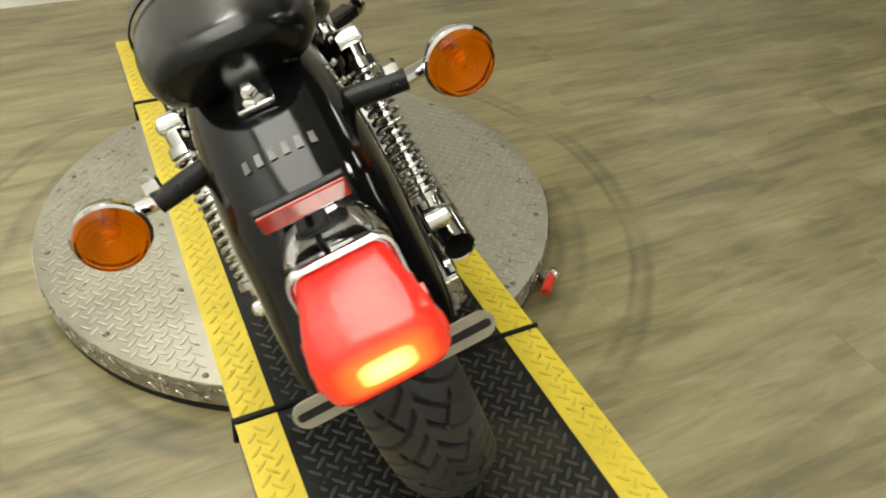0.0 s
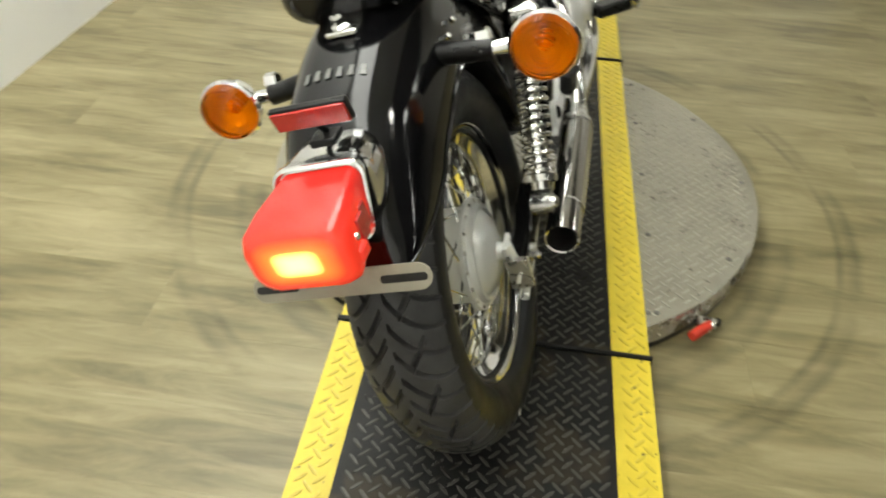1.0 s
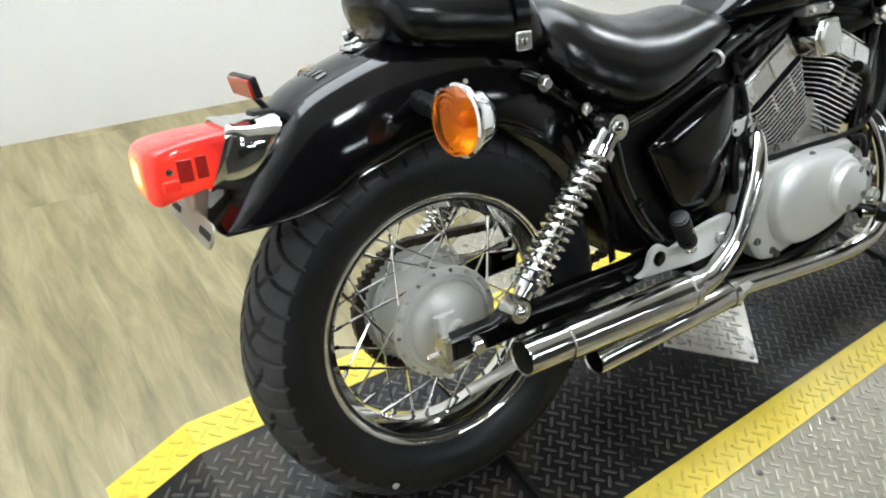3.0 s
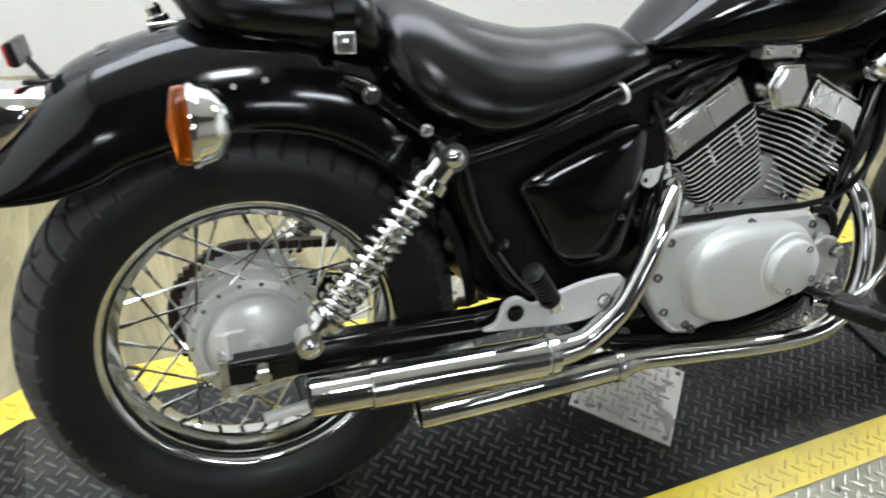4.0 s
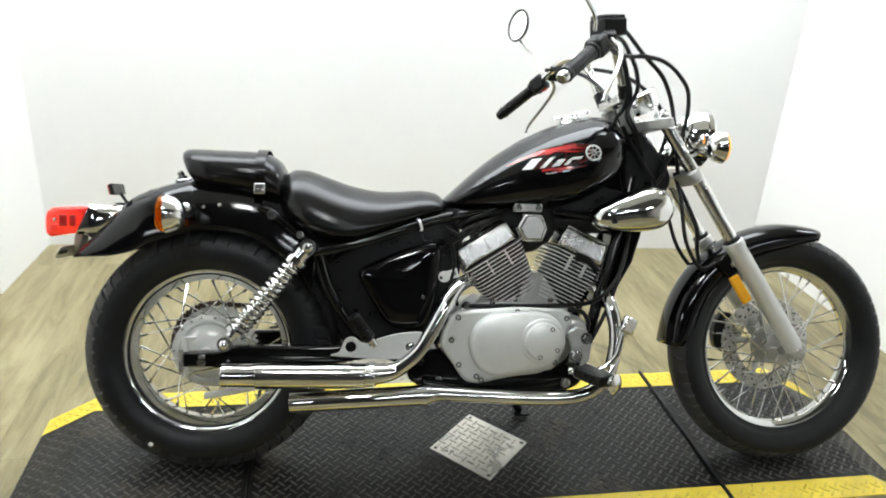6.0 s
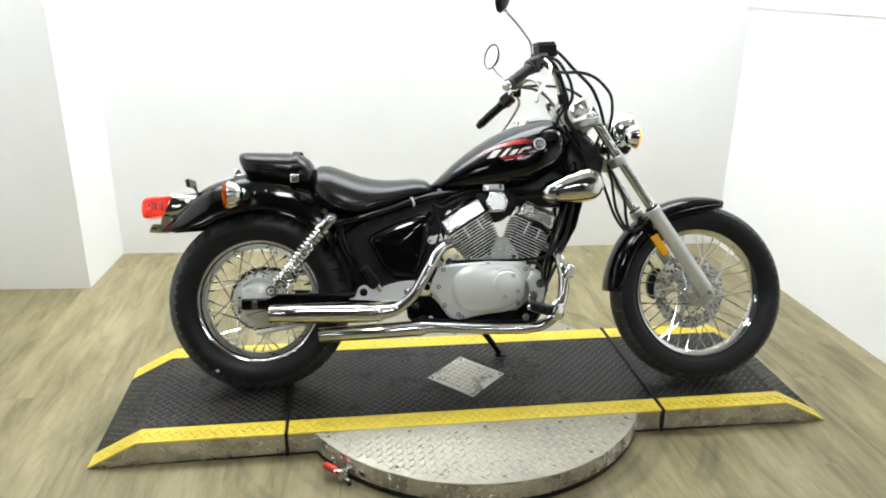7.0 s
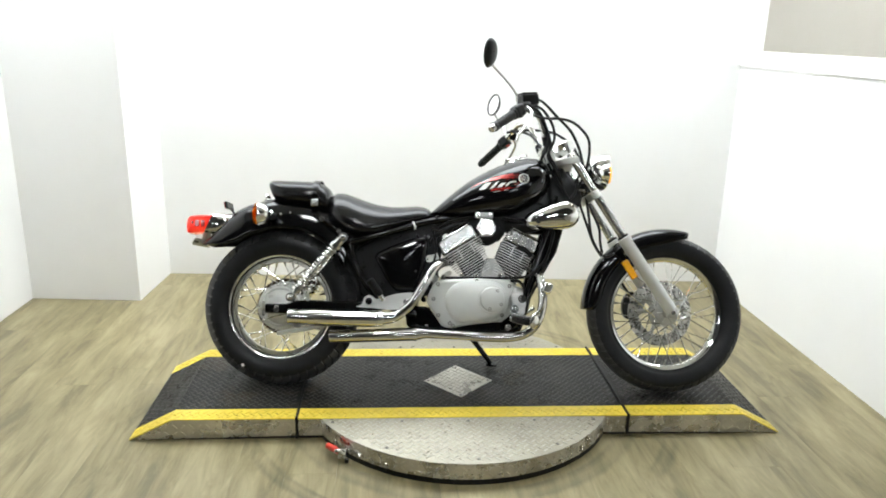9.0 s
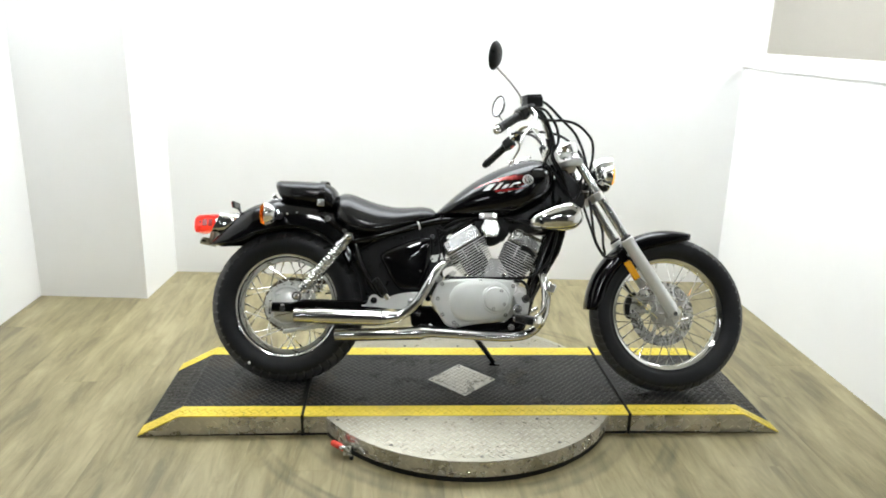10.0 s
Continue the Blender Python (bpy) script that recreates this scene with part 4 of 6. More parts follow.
def strip(x0, z0, x1, z1, t0, t1, n=8, bow=0.0):
    """A tapering streak from one end to the other."""
    a, b = [], []
    for k in range(n + 1):
        f = k / n
        x, z = x0 + (x1 - x0) * f, z0 + (z1 - z0) * f + bow * math.sin(math.pi * f)
        h = (t0 + (t1 - t0) * f) / 2
        a.append((x, z + h))
        b.append((x, z - h))
    return a + b[::-1]


for i, q in enumerate(((0.712, 0.752, 0.800, 0.788, 0.001, 0.012, 0.003), (0.735, 0.766, 0.850, 0.800, 0.004, 0.011, 0.003), (0.760, 0.776, 0.872, 0.806, 0.003, 0.006, 0.003), (0.80, 0.786, 0.892, 0.800, 0.013, 0.001, 0.003),
                       (0.83, 0.790, 0.885, 0.790, 0.008, 0.001, 0.0), (0.79, 0.742, 0.862, 0.752, 0.007, 0.003, 0.0), (0.815, 0.738, 0.895, 0.757, 0.004, 0.001, 0.0))):
    decal("flame_graphic", strip(*q[:6], bow=q[6]), M_REDDECAL, 0.0012 + 0.0002 * i)
decal("flame_shade", [(0.735, 0.764), (0.79, 0.794), (0.86, 0.812), (0.905, 0.806), (0.915, 0.782), (0.885, 0.762), (0.83, 0.748), (0.77, 0.745)], M_REDDARK, 0.0008)
# slanted white bars stand for the lettering
for x, z, w, h in ((0.768, 0.756, 0.024, 0.027), (0.803, 0.760, 0.013, 0.027), (0.829, 0.760, 0.018, 0.017), (0.853, 0.764, 0.011, 0.017), (0.871, 0.7725, 0.024, 0.0065)):
    decal("lettering_bar", [(x - w / 2 - h * 0.45, z - h / 2), (x + w / 2 - h * 0.45, z - h / 2 + 0.003), (x + w / 2 + h * 0.45, z + h / 2 + 0.003), (x - w / 2 + h * 0.45, z + h / 2)], M_WHITE, 0.0030)
for x, z, w in ((0.812, 0.735, 0.026), (0.847, 0.741, 0.016)):
    decal("lettering_bar", strip(x - w / 2, z, x + w / 2, z + 0.003, 0.0025, 0.001), M_WHITE, 0.0028)
ec = (0.912, 0.788)
R_E = 0.0195
bm = bmesh.new()
prev = None
for k in range(41):
    a = 2 * math.pi * k / 40
    cur = [bm.verts.new(tank_side(ec[0] + r * math.cos(a), ec[1] + r * math.sin(a), l)) for r, l in ((R_E, 0.0008), (R_E - 0.0008, 0.003), (R_E - 0.0032, 0.003), (R_E - 0.004, 0.0008))]
    if prev:
        for j in range(3):
            bm.faces.new((prev[j], cur[j], cur[j + 1], prev[j + 1]))
    prev = cur
for k in range(8):
    a = 2 * math.pi * k / 8 + 0.2
    d, n = Vector((math.cos(a), math.sin(a))), Vector((-math.sin(a), math.cos(a))) * 0.0011
    q = [Vector(ec) + d * r0 + n * s for r0, s in ((0.003, -1), (R_E - 0.003, -1), (R_E - 0.003, 1), (0.003, 1))]
    bm.faces.new([bm.verts.new(tank_side(p.x, p.y, 0.0022)) for p in q])
part("badge", bm, M_BADGE, tank, "round silver tank badge")
cap = part("filler_cap", lathe([(0, 0.006), (0.024, 0.005), (0.029, 0.002), (0.031, -0.004), (0.036, -0.012)], 32, (0.895, 0, 0.879), "Z"), M_CHROME, tank, "chrome filler cap")
for k in range(7):
    part("cap_stud", lathe([(0, 0.007), (0.006, 0.006), (0.0085, 0.0)], 12, (0.853 + 0.0132 * k, -0.006, 0.8785 + 0.0031 * k), "Z"), M_CHROME, tank)

# frame tubes and the dark parts under the seat
for s in (-1, 1):
    part("frame_tube", tube([(0.255, s * 0.115, 0.535), (0.35, s * 0.118, 0.558), (0.46, s * 0.108, 0.592), (0.56, s * 0.085, 0.622), (0.72, s * 0.05, 0.655), (0.95, s * 0.03, 0.75)], 0.0125, 12), M_FRAME, bike)
    part("frame_tube", tube([(0.265, s * 0.112, 0.53), (0.295, s * 0.11, 0.44), (0.36, s * 0.105, 0.345), (0.44, s * 0.10, 0.29), (0.52, s * 0.095, 0.27)], 0.0135, 12), M_FRAME, bike)
    part("down_tube", tube([(1.055, s * 0.03, 0.75), (1.02, s * 0.05, 0.62), (0.965, s * 0.07, 0.44), (0.92, s * 0.08, 0.27), (0.88, s * 0.09, 0.215), (0.70, s * 0.10, 0.195), (0.52, s * 0.10, 0.22)], 0.0145, 12), M_FRAME, bike)
part("head_stock", tube([(1.045, 0, 0.87), (1.125, 0, 0.70)], 0.028, 20, smooth=False), M_FRAME, bike)
part("neck_gusset", prism([(0.94, 0.70), (1.06, 0.80), (1.11, 0.72), (1.0, 0.60), (0.95, 0.64)], -0.03, 0.03), M_FRAME, bike, bevel=0.006)
part("battery_box", prism(round_outline([(0.275, 0.505), (0.42, 0.580), (0.56, 0.618), (0.612, 0.575), (0.604, 0.46), (0.580, 0.36), (0.48, 0.312), (0.37, 0.300), (0.312, 0.330), (0.298, 0.41)]), -0.072, 0.072), M_PLASTIC, bike, bevel=0.01)
for s in (-1, 1):
    out = round_outline([(0.360, 0.488), (0.40, 0.516), (0.47, 0.546), (0.536, 0.563), (0.557, 0.545), (0.554, 0.48), (0.546, 0.42), (0.528, 0.366), (0.495, 0.350), (0.445, 0.356), (0.412, 0.388), (0.378, 0.445)], 5)
    rings = []
    for f, y in ((1.0, 0.080), (1.0, 0.092), (0.99, 0.097), (0.965, 0.101), (0.91, 0.1045), (0.80, 0.1085), (0.5, 0.113), (0.05, 0.115)):
        rings.append([(0.46 + (x - 0.46) * f, s * y, 0.465 + (z - 0.465) * f) for x, z in out])
    part("side_cover", loft(rings), M_PAINT, bike, "glossy black side cover", angle=70)
rows = []
for a in np.linspace(radians(66), radians(4), 22):
    rows.append([((0.318 + g) * math.cos(a), y, 0.285 + (0.318 + g) * math.sin(a)) for y, g in ((-0.078, -0.022), (-0.074, -0.006), (-0.055, 0.004), (0.0, 0.008), (0.055, 0.004), (0.074, -0.006), (0.078, -0.022))])
part("inner_mudguard", loft(rows, caps=False, closed=False), M_PLASTIC, bike, "black plastic mudguard ahead of the rear tyre", angle=60, solid=0.003)
part("cable_tie", lathe([(0.0135, -0.003), (0.0155, -0.003), (0.0155, 0.003), (0.0135, 0.003)], 20, (0, 0, 0), "X", closed=True), M_TAG, bike, "white cable tie on the frame tube")
bpy.data.objects["cable_tie"].matrix_basis = pose(0.504, -0.100, 0.6055, 0, -18, 8)

# bolt heads added to stand for small glints round the side cover
for bx, bz, br in ((0.352, 0.395, 0.006), (0.515, 0.432, 0.0035), (0.566, 0.420, 0.006)):
    bolt("frame_bolt", (bx, -0.113 if 0.38 < bx < 0.55 else -0.074, bz), br, bike, h=0.008, material=M_CHROME)

# engine
part("crankcase", prism(round_outline([(0.585, 0.30), (0.60, 0.385), (0.66, 0.415), (0.80, 0.42), (0.885, 0.40), (0.905, 0.34), (0.87, 0.26), (0.78, 0.215), (0.66, 0.205), (0.60, 0.235)]), -0.085, 0.10), M_ALU, bike, "cast aluminium crankcase", bevel=0.008)
cover_out = [(0.558, 0.318), (0.566, 0.350), (0.582, 0.386), (0.60, 0.398), (0.640, 0.404), (0.745, 0.411), (0.860, 0.409), (0.880, 0.392), (0.884, 0.372), (0.868, 0.340), (0.862, 0.300), (0.842, 0.262), (0.80, 0.246), (0.744, 0.240), (0.700, 0.232),
             (0.655, 0.222), (0.625, 0.226), (0.610, 0.240), (0.578, 0.288)]
cover = part("clutch_cover", prism(cover_out, -0.122, -0.080), M_SILVER, bike, "silver painted clutch cover", bevel=0.009)
big = round_outline([(0.628, 0.325), (0.645, 0.372), (0.690, 0.398), (0.755, 0.402), (0.815, 0.398), (0.850, 0.370), (0.852, 0.315), (0.825, 0.272), (0.755, 0.252), (0.690, 0.248), (0.645, 0.272)], 6)
rings = []
cen = (0.735, 0.327)
for f, y in ((1.0, -0.118), (1.0, -0.134), (0.975, -0.143), (0.92, -0.149), (0.75, -0.153), (0.4, -0.155), (0.05, -0.1555)):
    rings.append([(cen[0] + (x - cen[0]) * f, y, cen[1] + (z - cen[1]) * f) for x, z in big])
part("cover_dome", loft(rings), M_SILVER, cover, angle=50)
round_cap = part("oil_filter_cap", lathe([(0, -0.172), (0.040, -0.1718), (0.0435, -0.170), (0.0445, -0.166), (0.0445, -0.1595), (0.0465, -0.1575), (0.0525, -0.1570), (0.0545, -0.154), (0.0548, -0.135)], 48, (0.802, 0, 0.334)), M_SILVER, cover, "round silver cover with three screws", angle=30)
for a in (60, 180 + 75, 150 + 180):
    ca, sa = math.cos(radians(a)), math.sin(radians(a))
    part("screw", lathe([(0, -0.169), (0.0032, -0.169), (0.0036, -0.173), (0.0056, -0.173), (0.006, -0.166)], 12, (0.802 + 0.0365 * ca, 0, 0.334 + 0.0365 * sa)), M_SCREW, round_cap)
for x, z in ((0.604, 0.270), (0.648, 0.241), (0.585, 0.330), (0.60, 0.385), (0.745, 0.400), (0.868, 0.385), (0.842, 0.275), (0.66, 0.232)):
    part("cover_screw", lathe([(0, -0.1205), (0.0035, -0.1205), (0.004, -0.126), (0.0068, -0.126), (0.0075, -0.120)], 14, (x, 0, z)), M_SCREW, cover)
pedal_plate = part("pedal_bracket", prism([(0.868, 0.352), (0.890, 0.366), (0.916, 0.360), (0.930, 0.322), (0.926, 0.284), (0.898, 0.258), (0.872, 0.268), (0.880, 0.310)], -0.134, -0.122), M_ALU, bike, "cast alloy pedal bracket ahead of the engine", bevel=0.004)
bolt("bracket_bolt", (0.915, -0.134, 0.338), 0.011, pedal_plate, h=0.010, material=M_CHROME)
bolt("bracket_bolt", (0.892, -0.134, 0.276), 0.008, pedal_plate, h=0.008)
part("oil_line", tube([(0.872, -0.112, 0.405), (0.905, -0.118, 0.402), (0.925, -0.112, 0.372), (0.918, -0.105, 0.335)], 0.006, 10), M_CABLE, bike)
part("clutch_arm", prism([(0.606, 0.398), (0.640, 0.410), (0.655, 0.432), (0.640, 0.440), (0.612, 0.420)], -0.100, -0.086), M_ALU, bike, "cast clutch release arm", bevel=0.003)
bolt("arm_bolt", (0.622, -0.100, 0.412), 0.007, bike, h=0.008)
part("breather_hose", tube([(0.600, -0.075, 0.455), (0.575, -0.09, 0.430), (0.570, -0.095, 0.385), (0.585, -0.09, 0.350)], 0.008, 10), M_PLASTIC, bike)
part("case_fitting", lathe([(0, -0.110), (0.009, -0.110), (0.012, -0.106), (0.012, -0.098), (0.018, -0.096), (0.018, -0.07)], 20, (0.585, 0, 0.408)), M_ALU, bike)
for x, z in ((0.640, 0.424), (0.690, 0.420), (0.745, 0.424), (0.835, 0.424)):
    bolt("case_bolt", (x, -0.086, z), 0.0062, bike, h=0.007, material=M_STEEL)
# glossy bolt heads added where small glints show on the frame
for x, y, z, r in ((0.300, -0.119, 0.548, 0.008), (0.316, -0.122, 0.412, 0.007), (0.395, -0.112, 0.318, 0.007), (0.556, -0.104, 0.565, 0.007), (0.590, -0.096, 0.640, 0.006), (0.548, -0.110, 0.328, 0.008)):
    bolt("frame_bolt", (x, y, z), r, bike, h=0.007, material=M_FRAME)
part("starter_cap", lathe([(0, -0.124), (0.010, -0.124), (0.011, -0.118), (0.020, -0.117), (0.026, -0.112), (0.029, -0.106), (0.030, -0.07)], 28, (0.896, 0, 0.356)), M_ALU, bike)
bolt("case_bolt", (0.893, -0.10, 0.345), 0.008, bike)


def cylinder(name, origin, up, fins, w0, w1, label, taper):
    """A finned cylinder with its head cover; up is its axis."""
    up = Vector((up[0], 0, up[1])).normalized()
    u = Vector((up.z, 0, -up.x))
    m = Matrix(((u.x, 0, up.x, origin[0]), (u.y, 1, up.y, 0), (u.z, 0, up.z, origin[1]), (0, 0, 0, 1)))
    core = part(name, turned(box(-w1 * 0.8, w1 * 0.8, -0.062, 0.062, -fins * 0.0095 - 0.020, 0.012), m), M_FINDARK, bike, label, bevel=0.01)
    for k in range(fins):
        f = k / (fins - 1)
        w = w0 + (w1 - w0) * f ** 1.3
        yw = 0.088 - 0.012 * f
        out = []
        for cx_, cy_, a0 in ((w - 0.02, yw - 0.02, 0), (-w + 0.02, yw - 0.02, 90), (-w + 0.02, -yw + 0.02, 180), (w - 0.02, -yw + 0.02, 270)):
            for a in (0, 30, 60, 90):
                out.append((cx_ + 0.02 * math.cos(radians(a0 + a)), cy_ + 0.02 * math.sin(radians(a0 + a))))
        h = -0.0195 - k * 0.0095
        bm = loft([[(x, y, h - 0.0015) for x, y in out], [(x, y, h + 0.0015) for x, y in out]])
        bm.normal_update()
        for face in bm.faces:
            face.material_index = 1 if abs(face.normal.z) > 0.9 else 0
        part("fin", turned(bm, m), M_FIN, core, smooth=False).data.materials.append(M_FINDARK)
    for x in (-w0 * 0.25, w0 * 0.4):
        part("fin_rib", turned(box(x - 0.0018, x + 0.0018, -0.085, -0.07, -0.062, -0.02), m), M_FIN, core, smooth=False)
    a, b = -w0 * 0.98, w0 * 0.93
    block = loft([[(a + e, -y, z), (b - e, -y, z), (b - e, y, z), (a + e, y, z)] for e, y, z in ((0.0, 0.083, -0.015), (0.003, 0.083 - taper, 0.040))])
    head = part("cylinder_head", turned(block, m), M_CHROME_WORN, core, "chrome head cover", bevel=0.007)
    part("head_rim", turned(box(a + 0.010, b - 0.010, -0.064, 0.064, 0.038, 0.047), m), M_CHROME, head, bevel=0.004)
    lean = Matrix.Translation((0, -0.083 + taper * 0.5, 0.0125)) @ Matrix.Rotation(-math.atan(taper / 0.055), 4, "X")
    for p, q in ((a + 0.009, -w0 * 0.055), (w0 * 0.005, b - 0.009)):
        part("head_panel", turned(box(p, q, -0.0022, 0.004, -0.0195, 0.0195), m @ lean), M_SATIN, head, "polished chrome panel", bevel=0.0018)
    return core, m


rear_cyl, RM = cylinder("rear_cylinder", (0.678, 0.548), (-0.535, 0.845), 14, 0.080, 0.058, "finned rear cylinder", 0.0025)
front_cyl, FM = cylinder("front_cylinder", (0.912, 0.548), (0.42, 0.908), 14, 0.066, 0.056, "finned front cylinder", 0.0105)
part("intake_cover", prism([(0.757, 0.638), (0.799, 0.639), (0.815, 0.605), (0.803, 0.571), (0.757, 0.570), (0.739, 0.604)], -0.118, -0.05), M_CHROME_WORN, bike, "six-sided chrome intake cover", bevel=0.006)
part("intake_face", prism([(0.764, 0.630), (0.793, 0.631), (0.805, 0.605), (0.797, 0.580), (0.763, 0.579), (0.750, 0.604)], -0.122, -0.117), M_SATIN, bpy.data.objects["intake_cover"], bevel=0.002)
part("intake_bracket", box(0.735, 0.803, -0.10, -0.06, 0.642, 0.664), M_ALU, bike, bevel=0.004)
bolt("bracket_bolt", (0.745, -0.10, 0.653), 0.006, bike)
bolt("bracket_bolt", (0.793, -0.10, 0.654), 0.006, bike)
part("intake_manifold", tube([(0.72, -0.02, 0.60), (0.78, -0.03, 0.56), (0.84, -0.02, 0.60)], 0.022, 14), M_FINDARK, bike)
cradle = [(0.475, 0.300), (0.560, 0.300), (0.620, 0.240), (0.840, 0.250), (0.905, 0.300), (0.925, 0.262), (0.900, 0.205), (0.860, 0.188), (0.700, 0.182), (0.540, 0.190), (0.485, 0.225)]
part("engine_cradle", prism(cradle, -0.088, 0.085), M_FRAME, bike, "black lower frame and sump under the engine", bevel=0.008)
part("cradle_bolt", lathe([(0, -0.096), (0.008, -0.096), (0.009, -0.088)], 6, (0.560, 0, 0.225)), M_STEEL, bike, smooth=False)
loom = [(0.555, 0.655), (0.585, 0.600), (0.640, 0.585), (0.700, 0.615), (0.735, 0.560), (0.835, 0.560), (0.865, 0.610), (0.930, 0.590), (1.000, 0.590), (1.060, 0.690), (0.960, 0.715), (0.700, 0.668)]
part("backbone_cover", prism(loom, -0.034, 0.034), M_PLASTIC, bike, "black covers and wiring under the tank", bevel=0.006)
part("front_gusset", prism([(1.010, 0.640), (1.085, 0.640), (1.052, 0.520), (0.985, 0.400), (0.958, 0.410), (0.990, 0.500)], -0.060, 0.060), M_FRAME, bike, bevel=0.006)
part("engine_mount", prism([(0.755, 0.40), (0.765, 0.455), (0.785, 0.49), (0.815, 0.49), (0.85, 0.44), (0.86, 0.41)], -0.07, 0.05), M_ALU, bike, bevel=0.006)

# exhaust
EY = -0.155
up_pipe = [(0.040, EY, 0.2515), (0.16, EY, 0.2525), (0.30, EY, 0.2535), (0.395, EY, 0.2545), (0.425, EY, 0.257), (0.455, EY, 0.267), (0.500, EY, 0.304), (0.530, EY + 0.004, 0.350), (0.559, EY + 0.012, 0.402), (0.583, EY + 0.028, 0.440), (0.610, EY + 0.056, 0.464), (0.648, EY + 0.10, 0.476)]
upper = part("exhaust_upper", tube(up_pipe[3:], [0.0255, 0.022, 0.0185, 0.0175, 0.0175, 0.0175, 0.0175, 0.0175, 0.0175], 24, 10), M_PIPE, bike, "chrome upper exhaust pipe with its silencer")
part("silencer", lathe([(0.0245, 0.054), (0.0272, 0.0525), (0.0282, 0.056), (0.0282, 0.395), (0.0255, 0.402), (0.0205, 0.41)], 40, (0, EY, 0.252), "X"), M_PIPE, upper)
part("bore", lathe([(0.0, 0.20), (0.0240, 0.20), (0.0250, 0.0545)], 32, (0, EY, 0.252), "X"), M_BORE, upper, "dark sooty pipe mouth")
shield = []
for x, dr in ((0.128, 0.0006), (0.130, 0.0030), (0.378, 0.0030), (0.380, 0.0006)):
    shield.append([(x, EY + (0.0282 + dr) * math.cos(a), 0.252 + (0.0282 + dr) * math.sin(a)) for a in np.radians(np.linspace(100, 278, 24))])
part("heat_shield", loft(shield, caps=False, closed=False), M_PIPE, upper, "chrome heat shield over the silencer", solid=0.0012)
part("pipe_clamp", lathe([(0.024, 0.386), (0.0300, 0.386), (0.0300, 0.399), (0.024, 0.399)], 32, (0, EY, 0.253), "X", closed=True), M_CHROME_WORN, upper)
LY = -0.134
m_low = Matrix.Rotation(radians(-3.2), 4, "Y")
low_line = [(0.527, LY, 0.200), (0.565, LY, 0.2015), (0.66, LY - 0.006, 0.198), (0.78, LY - 0.012, 0.194), (0.872, LY - 0.014, 0.196), (0.925, LY - 0.014, 0.210), (0.962, LY - 0.008, 0.240), (0.985, LY + 0.002, 0.285), (0.994, LY + 0.016, 0.345), (0.988, LY + 0.036, 0.405), (0.974, LY + 0.064, 0.440), (0.930, LY + 0.106, 0.470)]
lower = part("exhaust_lower", tube(low_line, [0.0245, 0.0175] + [0.0168] * 10, 24, 10), M_PIPE, bike, "chrome lower exhaust pipe with its silencer")
lm = Matrix.Translation((0.204, LY, 0.181)) @ m_low
part("silencer", turned(lathe([(0.0200, 0.002), (0.0228, 0.0), (0.0240, 0.003), (0.0245, 0.318), (0.0225, 0.326), (0.019, 0.334)], 40, axis="X"), lm), M_PIPE, lower)
part("bore", turned(lathe([(0.0, 0.15), (0.0198, 0.15), (0.0206, 0.0025)], 32, axis="X"), lm), M_BORE, lower, "dark sooty pipe mouth")
part("pipe_clamp", turned(lathe([(0.02, 0.310), (0.0262, 0.310), (0.0262, 0.322), (0.02, 0.322)], 32, axis="X", closed=True), lm), M_CHROME_WORN, lower)

# chrome air box on the right
air = round_outline([(0.920, 0.630), (0.936, 0.660), (1.008, 0.695), (1.068, 0.713), (1.110, 0.700), (1.130, 0.655), (1.100, 0.612), (1.022, 0.598), (0.944, 0.603)], 6)
ac = (1.035, 0.652)
rings = []
for f, y in ((0.55, -0.075), (0.85, -0.085), (1.0, -0.105), (0.985, -0.122), (0.93, -0.137), (0.80, -0.150), (0.55, -0.160), (0.25, -0.1645), (0.03, -0.166)):
    rings.append([(ac[0] + (x - ac[0]) * f, y, ac[1] + (z - ac[1]) * f) for x, z in air])
box_air = part("air_box", loft(rings), M_CHROME, bike, "chrome teardrop air box cover", angle=60)
part("air_screw", lathe([(0, -0.158), (0.008, -0.158), (0.0095, -0.154), (0.0095, -0.14)], 16, (0.968, 0, 0.628)), M_PLASTIC, box_air)
part("air_duct", tube([(0.86, -0.02, 0.62), (0.94, -0.05, 0.62), (1.02, -0.06, 0.645)], 0.03, 14), M_PLASTIC, bike)

# foot controls
bracket = round_outline([(0.299, 0.294), (0.318, 0.303), (0.330, 0.331), (0.350, 0.338), (0.372, 0.325), (0.390, 0.328), (0.45, 0.346), (0.512, 0.350), (0.505, 0.325), (0.475, 0.292), (0.42, 0.286), (0.36, 0.290)], 4)
plate_r = part("peg_bracket", prism(bracket, -0.136, -0.126), M_SILVER, bike, "silver footrest bracket", bevel=0.003)
bolt("bracket_bolt", (0.345, -0.136, 0.316), 0.0095, plate_r, material=M_FRAME)
bolt("bracket_bolt", (0.485, -0.136, 0.316), 0.009, plate_r)
peg = part("passenger_peg", tube([(0.400, -0.150, 0.322), (0.353, -0.169, 0.388)], 0.011, 14, smooth=False), M_CHROME_WORN, bike, "folded passenger footrest with ribbed rubber")
prof = [(0.0, 0.0)]
for k in range(9):
    prof += [(0.0155, 0.004 + k * 0.0078), (0.0155, 0.008 + k * 0.0078), (0.0125, 0.0085 + k * 0.0078), (0.0125, 0.0112 + k * 0.0078)]
prof += [(0.0, 0.075)]
part("peg_rubber", turned(lathe(prof, 18, axis="Z"), along((0.390, -0.155, 0.336), (0.346, -0.172, 0.398))), M_PLASTIC, peg, "ribbed black rubber")
